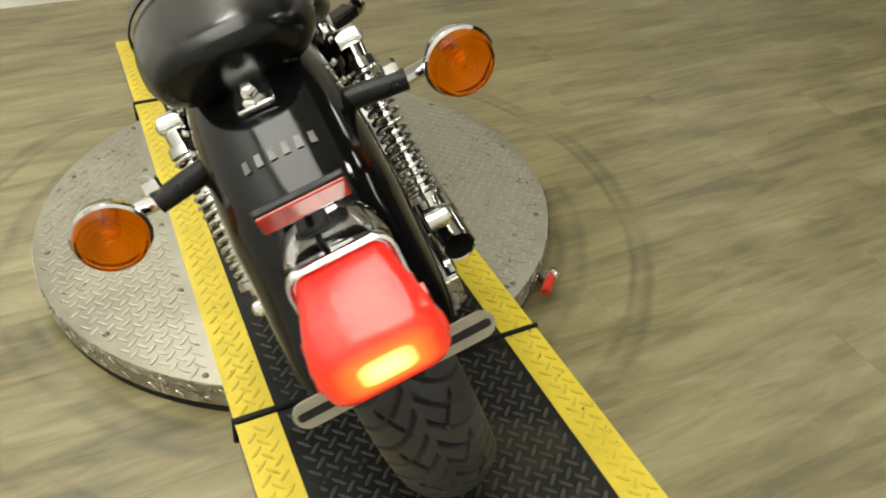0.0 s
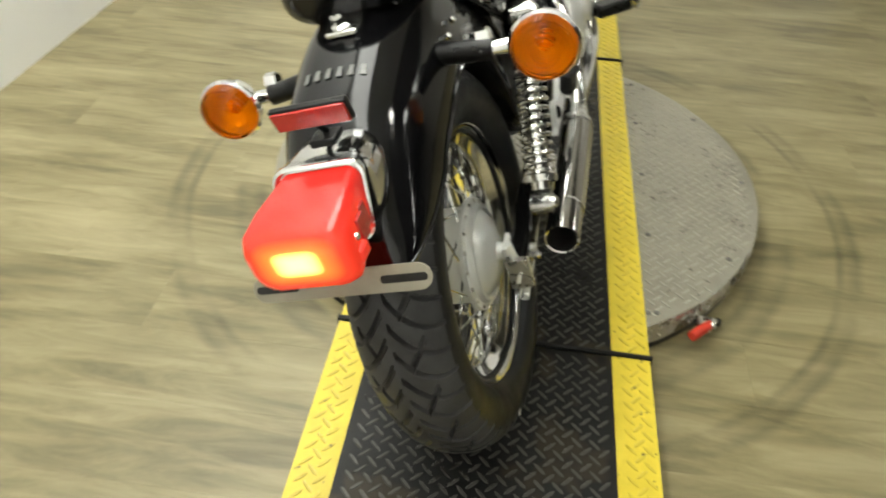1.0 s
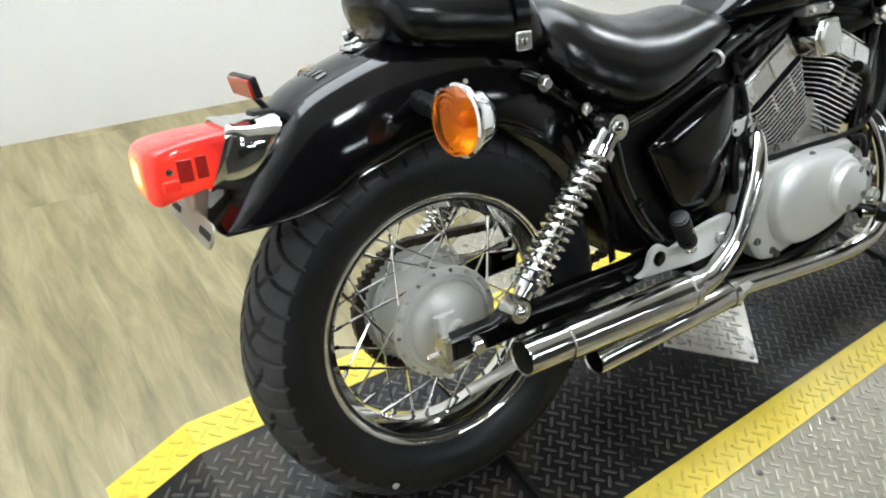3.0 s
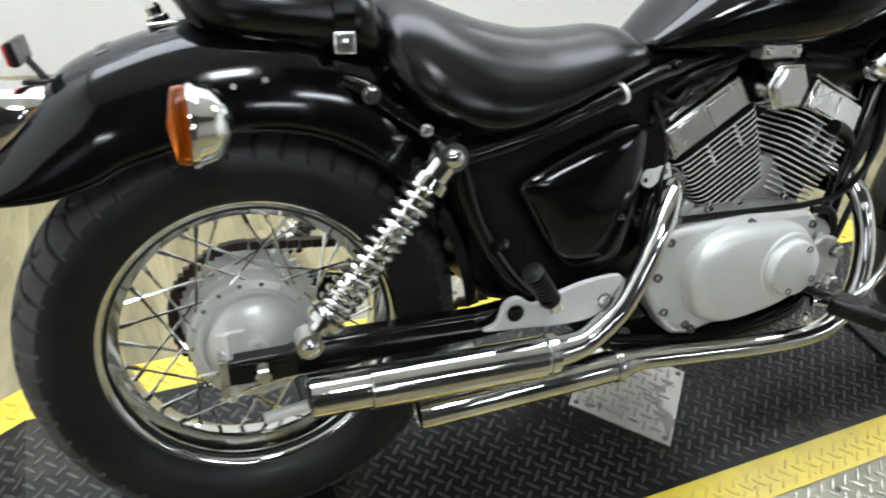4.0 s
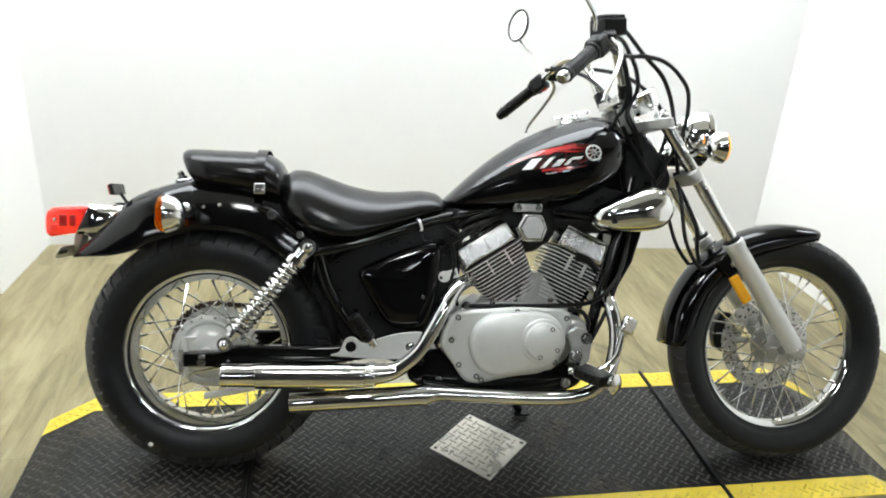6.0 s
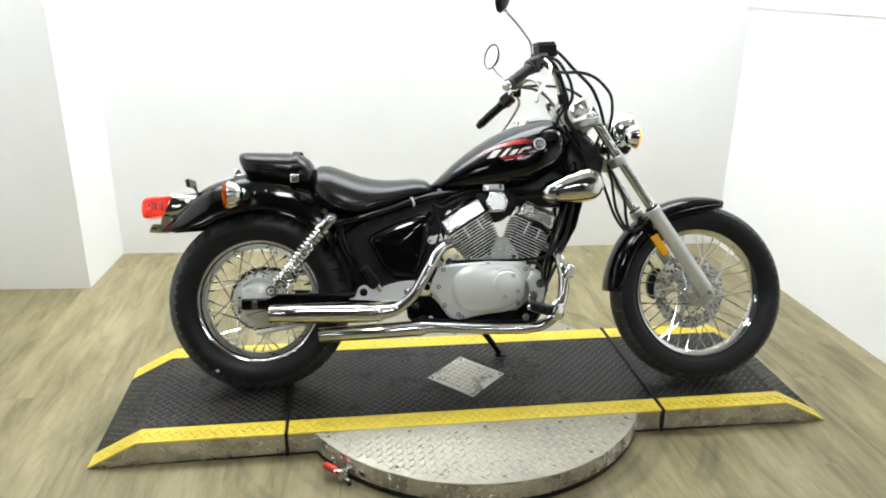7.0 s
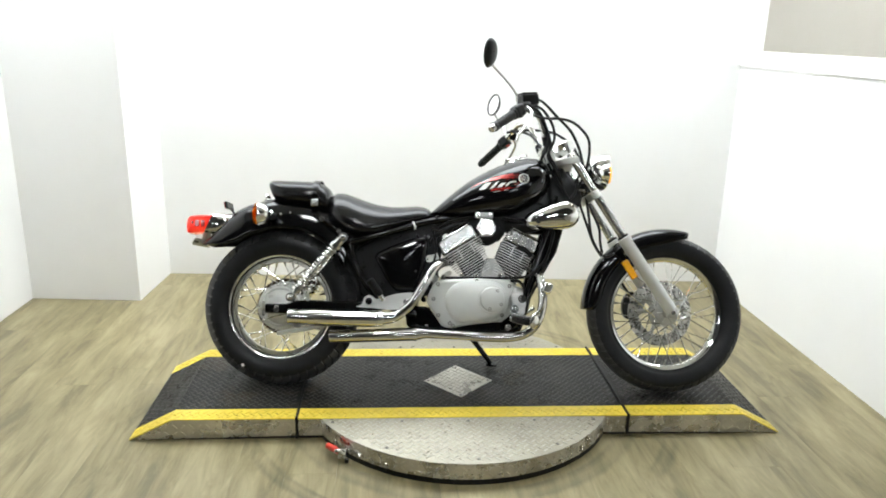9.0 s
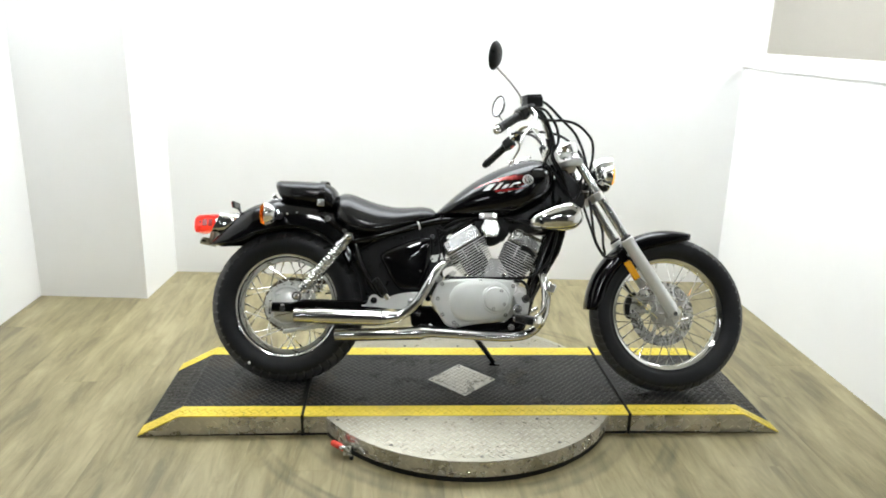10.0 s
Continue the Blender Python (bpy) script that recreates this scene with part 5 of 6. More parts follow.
front_peg = part("rider_peg", tube([(0.875, -0.125, 0.270), (0.890, -0.165, 0.268), (0.908, -0.20, 0.266)], 0.010, 12), M_FRAME, bike, "rider footrest with a black rubber pad")
part("peg_rubber", turned(box(-0.026, 0.026, -0.015, 0.015, 0.0, 0.088), along((0.891, -0.168, 0.267), (0.944, -0.258, 0.257))), M_PLASTIC, front_peg, "black rubber pad", bevel=0.007)
part("peg_end", turned(lathe([(0, 0.007), (0.016, 0.006), (0.024, 0.0), (0.021, -0.008), (0, -0.008)], 20, axis="Z"), along((0.947, -0.262, 0.2565), (0.959, -0.279, 0.254))), M_CHROME, front_peg, "chrome end cap")
pedal = part("brake_pedal", tube([(0.87, -0.15, 0.262), (0.905, -0.165, 0.262), (0.948, -0.17, 0.272), (0.980, -0.172, 0.305), (0.990, -0.176, 0.345), (0.996, -0.182, 0.372)], [0.009, 0.008, 0.007, 0.007, 0.007, 0.007], 12), M_CHROME, bike, "chrome brake pedal")
part("pedal_pad", turned(box(-0.017, 0.017, -0.010, 0.010, -0.02, 0.02), pose(1.0, -0.185, 0.380, 0, 25, 12)), M_CHROME, pedal, bevel=0.006)
bolt("pedal_pivot", (0.883, -0.160, 0.300), 0.012, bike, h=0.012)
bolt("pedal_pivot", (0.862, -0.150, 0.232), 0.009, bike, h=0.010)
part("gear_pedal", tube([(0.88, 0.13, 0.262), (0.94, 0.16, 0.268), (1.0, 0.18, 0.30)], 0.008, 10), M_CHROME, bike)
part("left_peg", tube([(0.89, 0.12, 0.262), (0.93, 0.20, 0.255), (0.95, 0.26, 0.25)], 0.012, 10), M_PLASTIC, bike)
stand = part("side_stand", tube([(0.70, 0.10, 0.225), (0.765, 0.135, 0.145), (0.822, 0.172, 0.072)], [0.012, 0.011, 0.010], 10), M_FRAME, bike, "black steel side stand, folded out")
part("stand_foot", turned(box(-0.022, 0.022, -0.018, 0.018, -0.003, 0.003), pose(0.826, 0.176, 0.0665, 22, 0, 0)), M_FRAME, stand, bevel=0.002)
part("stand_spring", tube([(0.712, 0.112, 0.205), (0.79, 0.160, 0.125)], 0.005, 8, smooth=False), M_STEEL, stand)
part("alternator_cover", lathe([(0, 0.15), (0.05, 0.148), (0.07, 0.138), (0.078, 0.12), (0.08, 0.09)], 40, (0.735, 0, 0.315)), M_SILVER, bike)

# front end
FWM = Matrix.Translation((1.482, 0, 0.295)) @ Matrix.Rotation(radians(3.1), 4, Vector((-0.53, 0, 0.848)))
fhub = lathe([(0, -0.045), (0.014, -0.045), (0.018, -0.038), (0.040, -0.036), (0.046, -0.033), (0.046, -0.027), (0.026, -0.022), (0.022, 0.0), (0.026, 0.020), (0.052, 0.026), (0.052, 0.034), (0.02, 0.04), (0.014, 0.05), (0, 0.05)], 48)
front_wheel = part("front_wheel", fhub, M_ALU, bike, "spoked front wheel with a chrome rim and brake disc")
front_wheel.matrix_basis = FWM
part("tyre", tyre_mesh(0.303, 0.045, 0.228, 56, 0.005, 720, 0.0021, 0.03, 0.35, False), M_RUBBER, front_wheel, "black ribbed front tyre").data.materials.append(M_TREAD)
part("rim", rim_mesh(0.2315, 0.030), M_CHROME, front_wheel, "chrome rim")
spokes(front_wheel, 0.2295, 0.042, 0.031, 62)
disc = bmesh.new()
lathe([(0.085, 0.046), (0.128, 0.046), (0.128, 0.050), (0.085, 0.050)], 96, closed=True, bm=disc)
brake_disc = part("brake_disc", disc, M_STEEL, front_wheel, "drilled steel brake disc")
holes = bmesh.new()
for k in range(66):
    a = 2 * math.pi * k / 66
    r = (0.094, 0.106, 0.119)[k % 3]
    lathe([(0, 0.0455), (0.0030, 0.0455), (0.0030, 0.0448)], 8, (r * math.cos(a), 0, r * math.sin(a)), bm=holes)
part("hole_pattern", holes, M_BORE, front_wheel)["kind"] = "stuff"
for k in range(5):
    a = 2 * math.pi * k / 5 + 0.3
    arm = tube([(0.03 * math.cos(a), 0.044, 0.03 * math.sin(a)), (0.092 * math.cos(a + 0.25), 0.047, 0.092 * math.sin(a + 0.25))], 0.008, 8, smooth=False)
    part("disc_arm", arm, M_ALU, front_wheel)
for k in range(6):
    a = 2 * math.pi * k / 6
    part("hub_slot", tube([(0.020 * math.cos(a), -0.039, 0.020 * math.sin(a)), (0.040 * math.cos(a), -0.037, 0.040 * math.sin(a))], 0.004, 6, smooth=False), M_ALU, front_wheel)

for s in (-1, 1):
    y = s * 0.087
    top, mid, end = Vector((1.100, y, 0.886)), Vector((1.302, y, 0.578)), Vector((1.489, y * 0.93, 0.303))
    leg = part("fork_leg", tube([top, mid + (end - mid) * 0.1], 0.0165, 24, smooth=False), M_CHROME_WORN, bike, "chrome fork tube with a silver slider")
    d = (end - mid).normalized()
    slider = lathe([(0.0, -0.004), (0.020, -0.004), (0.0255, 0.0), (0.0255, 0.018), (0.0235, 0.022), (0.0235, (end - mid).length - 0.02), (0.020, (end - mid).length + 0.012), (0.0, (end - mid).length + 0.014)], 28, axis="Z")
    part("fork_slider", turned(slider, along(mid, end)), M_SILVER, leg, "silver painted fork slider")
    part("dust_seal", turned(lathe([(0.016, -0.012), (0.0215, -0.010), (0.0225, -0.003), (0.016, -0.003)], 24, axis="Z"), along(mid, end)), M_PLASTIC, leg)
    part("axle_clamp", prism([(1.470, 0.280), (1.508, 0.278), (1.512, 0.315), (1.478, 0.330)], min(y * 0.93 - 0.018, y * 0.93 + 0.018), max(y * 0.93 - 0.018, y * 0.93 + 0.018)), M_ALU, leg, bevel=0.006)
    part("fork_cap", turned(lathe([(0, 0.014), (0.012, 0.014), (0.0165, 0.010), (0.018, 0.0)], 20, axis="Z"), along(top, top + (top - mid))), M_CHROME, leg)
    part("side_reflector", turned(box(-0.0135, 0.0135, -0.006, 0.006, -0.039, 0.039), Matrix.Translation((1.323, s * 0.098, 0.459)) @ Matrix.Rotation(radians(-33), 4, "Y")), M_REFLECTOR, leg, "amber side reflector", bevel=0.004)
part("front_axle", tube([(1.489, -0.10, 0.300), (1.487, 0.10, 0.300)], 0.008, 12, smooth=False), M_STEEL, bike)
bolt("front_axle_bolt", (1.489, -0.096, 0.300), 0.0095, bike, h=0.010)
upper_yoke = round_outline([(1.128, -0.10), (1.09, -0.115), (1.04, -0.06), (0.985, -0.045), (0.965, 0.0), (0.985, 0.045), (1.04, 0.06), (1.09, 0.115), (1.128, 0.10), (1.118, 0.0)], 4)
ym = Matrix.Translation((1.100, 0, 0.868)) @ Matrix.Rotation(radians(-8), 4, "Y") @ Matrix.Translation((-1.100, 0, 0))
part("upper_yoke", turned(loft([[(x, y, -0.013) for x, y in upper_yoke], [(x, y, 0.013) for x, y in upper_yoke]]), ym), M_ALU, bike, "silver upper fork yoke", bevel=0.004)
lower_yoke = round_outline([(1.008, -0.080), (0.985, -0.112), (0.962, -0.098), (0.955, 0.0), (0.962, 0.098), (0.985, 0.112), (1.008, 0.080), (0.995, 0.0)], 4)
ym = Matrix.Translation((1.192, 0, 0.742)) @ Matrix.Rotation(radians(-33), 4, "Y") @ Matrix.Translation((-0.985, 0, 0))
part("lower_yoke", turned(loft([[(x, y, -0.016) for x, y in lower_yoke], [(x, y, 0.016) for x, y in lower_yoke]]), ym), M_ALU, bike, "silver lower fork yoke", bevel=0.004)

# front fender
WC = Vector((1.484, 0, 0.298))
rings = []
for ang in np.linspace(179, 76, 44):
    a = radians(ang)
    reach = min(1.0, 0.45 + 0.55 * math.sin(min(1.0, (ang - 76) / 26.0) * math.pi / 2), 0.6 + 0.4 * math.sin(min(1.0, (179 - ang) / 12.0) * math.pi / 2))
    ring = [(0.262, 0.0545), (0.274, 0.0565)] + [(0.286 + 0.040 * math.sin(b), 0.057 * math.cos(b) ** 0.9) for b in np.radians([0, 14, 27, 40, 52, 63, 73, 82, 90])]
    ring = [(0.326 - (0.326 - r) * reach, y) for r, y in ring]
    ring = [(r, -y) for r, y in ring] + [(r, y) for r, y in reversed(ring[:-1])]
    rings.append([(WC.x + r * math.cos(a), y, WC.z + r * math.sin(a)) for r, y in ring])
ffender = part("front_fender", loft(rings, caps=False, closed=False), M_PAINT, bike, "glossy black front fender", angle=70, solid=0.0025)
for side in (0, -1):
    part("fender_lip", tube([r[side] for r in rings], 0.0025, 6, smooth=False), M_PAINT, ffender)
for s in (-1, 1):
    part("fender_stay", prism([(1.27, 0.52), (1.33, 0.575), (1.36, 0.53), (1.31, 0.48)], min(s * 0.058, s * 0.066), max(s * 0.058, s * 0.066)), M_PAINT, ffender, bevel=0.003)
    bolt("stay_bolt", (1.318, s * 0.067, 0.522), 0.0065, ffender, axis=(0, s, 0), h=0.006)
part("brake_caliper", prism(round_outline([(1.345, 0.275), (1.335, 0.33), (1.36, 0.375), (1.395, 0.365), (1.405, 0.32), (1.39, 0.27)]), 0.052, 0.085), M_PLASTIC, bike, "black front brake caliper", bevel=0.006)
for z in (0.300, 0.350):
    bolt("caliper_bolt", (1.368, 0.052, z), 0.006, bike)
part("caliper_bracket", prism([(1.36, 0.30), (1.40, 0.38), (1.44, 0.36), (1.41, 0.29)], 0.060, 0.078), M_ALU, bike, bevel=0.004)

# handlebar
for s in (-1, 1):
    part("bar_riser", tube([(1.026, s * 0.060, 0.868), (1.012, s * 0.060, 0.910)], 0.019, 16, smooth=False), M_ALU, bike, "silver handlebar riser")
bar = part("handlebar", tube([(1.008, 0.0, 0.918), (1.008, -0.06, 0.919), (1.002, -0.088, 0.936), (0.985, -0.102, 0.99), (0.958, -0.122, 1.050), (0.925, -0.175, 1.066), (0.893, -0.24, 1.038), (0.845, -0.295, 0.985), (0.785, -0.345, 0.935)], 0.0112, 14),
           M_CHROME, bike, "chrome pull-back handlebar")
part("bar_left", tube([(1.008, 0.0, 0.918), (1.008, 0.06, 0.919), (1.002, 0.088, 0.936), (0.985, 0.102, 0.99), (0.958, 0.122, 1.050), (0.925, 0.175, 1.066), (0.893, 0.24, 1.038), (0.845, 0.295, 0.985), (0.785, 0.345, 0.935)], 0.0112, 14), M_CHROME, bar)
part("bar_clamp", box(0.990, 1.030, -0.080, 0.080, 0.912, 0.938), M_CHROME_WORN, bike, bevel=0.006)
for s in (-1, 1):
    for dx in (-0.012, 0.012):
        bolt("clamp_bolt", (1.010 + dx, s * 0.060, 0.938), 0.006, bike, axis=(0, 0, 1), h=0.007, material=M_CHROME)
for s in (-1, 1):
    part("bar_sleeve", tube([(1.004, s * 0.083, 0.930), (0.995, s * 0.096, 0.960)], 0.0145, 14, smooth=False), M_PLASTIC, bar, "black sleeve at the foot of the bar")
part("horn", prism(round_outline([(1.025, 0.800), (1.060, 0.845), (1.100, 0.820), (1.150, 0.740), (1.120, 0.680), (1.050, 0.670), (1.020, 0.730)]), -0.046, 0.046), M_PLASTIC, bike, "black horn behind the fork", bevel=0.01)
for s in (-1, 1):
    g0, g1 = Vector((0.858, s * 0.283, 0.998)), Vector((0.782, s * 0.3475, 0.9325))
    prof = [(0.0, 0.0), (0.0205, 0.0), (0.0205, 0.006), (0.0165, 0.009)]
    L = (g1 - g0).length
    for k in range(10):
        h = 0.012 + k * (L - 0.024) / 10
        prof += [(0.0165, h), (0.0165, h + 0.006), (0.0152, h + 0.007), (0.0152, h + 0.0085)]
    prof += [(0.0172, L - 0.008), (0.0172, L), (0.0, L)]
    grip = part("grip", turned(lathe(prof, 20, axis="Z"), along(g0, g1)), M_PLASTIC, bar, "black rubber hand grip")
    d = (g1 - g0).normalized()
    part("bar_end", turned(lathe([(0, 0), (0.0135, 0.0), (0.0145, 0.004), (0.0135, 0.016), (0.010, 0.02), (0, 0.02)], 18, axis="Z"), along(g1, g1 + d)), M_CHROME if s < 0 else M_PLASTIC, grip)
    hous = part("switch_housing", turned(box(-0.020, 0.020, -0.022, 0.022, -0.045, 0.0), along(g0, g1)), M_PLASTIC, bar, "black switch housing", bevel=0.008)
    part("switch", turned(box(-0.006, 0.006, -0.026, -0.02, -0.035, -0.022), along(g0, g1)), M_HANDLE if s > 0 else M_PLASTIC, hous)
    lev = [Vector((0.905, s * 0.262, 1.028)), Vector((0.920, s * 0.285, 1.00)), Vector((0.900, s * 0.325, 0.955)), Vector((0.868, s * 0.365, 0.905)), Vector((0.858, s * 0.375, 0.878))]
    lever = part("lever", tube(lev, [0.007, 0.006, 0.0052, 0.0048, 0.0055], 10), M_CHROME, bar, "chrome hand lever")
    part("lever_perch", turned(box(-0.014, 0.014, -0.014, 0.014, -0.016, 0.016), Matrix.Translation((0.905, s * 0.245, 1.035)) @ Matrix.Rotation(radians(40), 4, "X")), M_PLASTIC, lever, bevel=0.004)
part("fluid_reservoir", turned(box(-0.033, 0.033, -0.027, 0.027, -0.024, 0.014), pose(0.912, -0.218, 1.070, 6, -8, 20)), M_PLASTIC, bar, "black brake fluid reservoir", bevel=0.004)
part("reservoir_lid", turned(box(-0.030, 0.030, -0.026, 0.026, 0.0, 0.009), pose(0.910, -0.218, 1.083, 6, -8, 20)), M_PLASTIC, bar, bevel=0.003)


def bar_mirror(s, centre, turn, stalk):
    """An oval mirror on its chrome stalk."""
    m = Matrix.Translation(centre) @ Matrix.Rotation(radians(turn), 4, "Z") @ Matrix.Rotation(radians(10), 4, "Y") @ Matrix.Diagonal((1, 0.95, 1.25, 1))
    shell = part("mirror", turned(lathe([(0.0, 0.020), (0.018, 0.0185), (0.031, 0.013), (0.038, 0.005), (0.0415, -0.001), (0.0405, -0.005), (0.0368, -0.005), (0.0362, -0.001), (0.0, -0.0005)], 44, axis="X"), m), M_PLASTIC, bar, "oval mirror with a black back and rim")
    part("mirror_glass", turned(lathe([(0, -0.0022), (0.0364, -0.0022)], 44, axis="X"), m), M_MIRROR, shell, "mirror glass")
    part("stalk", tube(stalk, 0.0042, 8), M_CHROME, shell)


bar_mirror(-1, (0.762, -0.365, 1.190), -30, [(0.868, -0.262, 1.046), (0.860, -0.280, 1.075), (0.815, -0.325, 1.115), (0.772, -0.362, 1.145)])
bar_mirror(1, (0.832, 0.40, 1.205), 38, [(0.872, 0.262, 1.045), (0.868, 0.29, 1.085), (0.848, 0.365, 1.13), (0.838, 0.395, 1.158)])

# headlight, instrument, front signals
HL = Vector((1.222, 0, 0.846))
hm = Matrix.Translation(HL) @ Matrix.Rotation(radians(4), 4, "Y")
head = part("headlight", turned(lathe([(0.0, -0.058), (0.02, -0.057), (0.042, -0.046), (0.058, -0.026), (0.066, -0.002), (0.068, 0.012), (0.0715, 0.014), (0.0725, 0.026), (0.068, 0.031), (0.063, 0.029)], 48, axis="X"), hm), M_CHROME, bike, "round chrome headlight, switched on")
M_HEADLENS = mat("lit_headlight_lens", (0.9, 0.9, 0.88), 0.1, emit=(1.0, 0.95, 0.85), emit_strength=6.0)
part("lens", turned(lathe([(0, 0.037), (0.035, 0.035), (0.064, 0.029)], 40, axis="X"), hm), M_HEADLENS, head, "glowing glass lens")
part("headlight_bracket", prism([(1.13, 0.80), (1.20, 0.785), (1.24, 0.785), (1.24, 0.77), (1.13, 0.77)], -0.03, 0.03), M_PLASTIC, bike, bevel=0.004)
meter = part("speedometer", turned(lathe([(0, -0.045), (0.03, -0.043), (0.041, -0.03), (0.044, 0.0), (0.046, 0.004), (0.042, 0.008), (0.0, 0.006)], 36, axis="Z"), Matrix.Translation((1.075, 0, 0.945)) @ Matrix.Rotation(radians(-28), 4, "Y")), M_CHROME, bike, "round chrome speedometer")
part("meter_face", turned(lathe([(0, 0.0075), (0.039, 0.0075)], 36, axis="Z"), Matrix.Translation((1.075, 0, 0.945)) @ Matrix.Rotation(radians(-28), 4, "Y") @ Matrix.Translation((0, 0, 0.001))), M_PLASTIC, meter, "dark dial face")
part("warning_panel", box(1.02, 1.055, -0.045, 0.045, 0.905, 0.922), M_CHROME_WORN, bike, bevel=0.004)


def signal(place, ahead, material, inner, size=1.0, bulge=1.0):
    """A round turn signal on a stem that runs to inner."""
    p = Vector(place)
    d = 1 if ahead else -1
    s = -1 if p.y < 0 else 1
    shell = part("turn_signal", lathe([(r * size, d * x * size) for r, x in ((0.0, -0.030), (0.012, -0.0295), (0.026, -0.023), (0.036, -0.010), (0.0405, 0.003), (0.0425, 0.006), (0.0425, 0.010), (0.039, 0.012))], 40, p, "X"), M_CHROME, bike, "round chrome turn signal with an amber lens")
    rings = [(0.0392, 0.010), (0.0388, 0.018), (0.0378, 0.0225)]
    for k in range(6):
        r0 = 0.0362 - k * 0.006
        rings += [(r0, 0.0250 + 0.0012 * k), (r0 - 0.003, 0.0236 + 0.0012 * k)]
    rings += [(0.0, 0.0318)]
    part("amber_lens", lathe([(r * size, d * (0.010 + (x - 0.010) * bulge) * size) for r, x in rings], 40, p, "X"), material, shell, "ribbed amber lens")
    part("bowl", lathe([(r * size, d * x * size) for r, x in ((0.0, -0.020), (0.012, -0.0195), (0.024, -0.014), (0.033, -0.004), (0.0375, 0.008))], 32, p, "X"), M_BOWL, shell, "bright reflector bowl")
    part("bulb", lathe([(0.0, d * 0.010), (0.005, d * 0.008), (0.0085, d * 0.002), (0.0085, -d * 0.006), (0.006, -d * 0.018)], 16, p, "X"), M_BULB, shell)
    a = p + Vector((0, -s * 0.030, 0))
    b = Vector(inner)
    if ahead:
        part("chrome_stem", tube([p + Vector((-d * 0.012, -s * 0.034, 0)), b], 0.0075, 14, smooth=False), M_CHROME, shell)
        return
    part("chrome_stem", tube([p + Vector((-d * 0.012, -s * 0.034, 0)), a.lerp(b, 0.38)], 0.0095, 14, smooth=False), M_CHROME, shell)
    part("stem_nut", lathe([(0.0, -0.008), (0.010, -0.008), (0.0115, -0.004), (0.0115, 0.008), (0.0, 0.008)], 6, Vector((b.x + 0.004, s * 0.146, b.z + 0.008))), M_CHROME, shell, smooth=False)
    part("rubber_stem", tube([a.lerp(b, 0.3), b], [0.013, 0.0145], 14, smooth=False), M_PLASTIC, shell, "black rubber stem")


signal((-0.044, -0.219, 0.622), False, M_AMBER, (-0.032, -0.085, 0.628))
signal((-0.049, 0.206, 0.620), False, M_AMBER, (-0.033, 0.085, 0.628))
signal((1.212, -0.165, 0.809), True, M_AMBER_LIT, (1.195, -0.055, 0.806), 0.92, 0.5)
signal((1.212, 0.165, 0.809), True, M_AMBER_LIT, (1.195, 0.055, 0.806), 0.92, 0.5)

# tail light, plate bracket, reflector
def rounded_rect(hy, hz, y, z, k=5, r=0.35):
    out = []
    rad = r * min(hy, hz)
    for cy_, cz_, a0 in ((hy - rad, hz - rad, 0), (-hy + rad, hz - rad, 90), (-hy + rad, -hz + rad, 180), (hy - rad, -hz + rad, 270)):
        for i in range(k):
            a = radians(a0 + 90 * i / (k - 1))
            out.append((y + cy_ + rad * math.cos(a), z + cz_ + rad * math.sin(a)))
    return out


def lamp_ring(x, hy, hz, z, lean=0.0, r=0.4):
    return [(x + lean * (zz - z), y - 0.007, zz - 0.004) for y, zz in rounded_rect(hy, hz, 0, z, r=r)]


lens_rings = [lamp_ring(-0.279, 0.0455, 0.0315, 0.604, 0.48), lamp_ring(-0.295, 0.0480, 0.0325, 0.603, 0.38), lamp_ring(-0.332, 0.0550, 0.0335, 0.600, 0.14, 0.4), lamp_ring(-0.357, 0.0590, 0.0345, 0.596, 0.05, 0.55),
              lamp_ring(-0.366, 0.0555, 0.0310, 0.595, 0.03, 0.7), lamp_ring(-0.3705, 0.046, 0.023, 0.595, 0.0, 0.7), lamp_ring(-0.3725, 0.028, 0.012, 0.595, 0.0, 0.7)]
house_rings = [lamp_ring(-0.218, 0.044, 0.034, 0.598, 0.80, 0.9), lamp_ring(-0.225, 0.053, 0.042, 0.597, 0.80, 0.9), lamp_ring(-0.238, 0.0570, 0.0425, 0.598, 0.74, 0.85), lamp_ring(-0.262, 0.0545, 0.0385, 0.602, 0.60, 0.7), lamp_ring(-0.277, 0.0515, 0.0360, 0.604, 0.50),
               lamp_ring(-0.280, 0.0530, 0.0375, 0.604, 0.48), lamp_ring(-0.286, 0.0530, 0.0375, 0.604, 0.46), lamp_ring(-0.287, 0.0505, 0.0350, 0.604, 0.46), lamp_ring(-0.282, 0.0470, 0.0325, 0.604, 0.46)]
tail = part("tail_light", loft(house_rings), M_CHROME, bike, "lit red tail light in a chrome housing", angle=50)
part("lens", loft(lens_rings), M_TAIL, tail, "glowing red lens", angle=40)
for s in (-1, 1):
    for x0, x1 in ((-0.336, -0.319), (-0.314, -0.301)):
        part("lens_facet", box(x0, x1, s * (0.049 + 0.0075 * (-0.30 - x0) / 0.036) - 0.0092, s * (0.049 + 0.0075 * (-0.30 - x0) / 0.036) - 0.0046, 0.584, 0.610), M_REDREF, tail, "darker red side facet", bevel=0.001)
for y in (-0.059, 0.059):
    part("lens_screw", lathe([(0, 0.003 if y > 0 else -0.003), (0.004, 0.002 if y > 0 else -0.002), (0.0045, 0)], 10, (-0.345, y * 0.97 - 0.007, 0.599)), M_CHROME, tail)
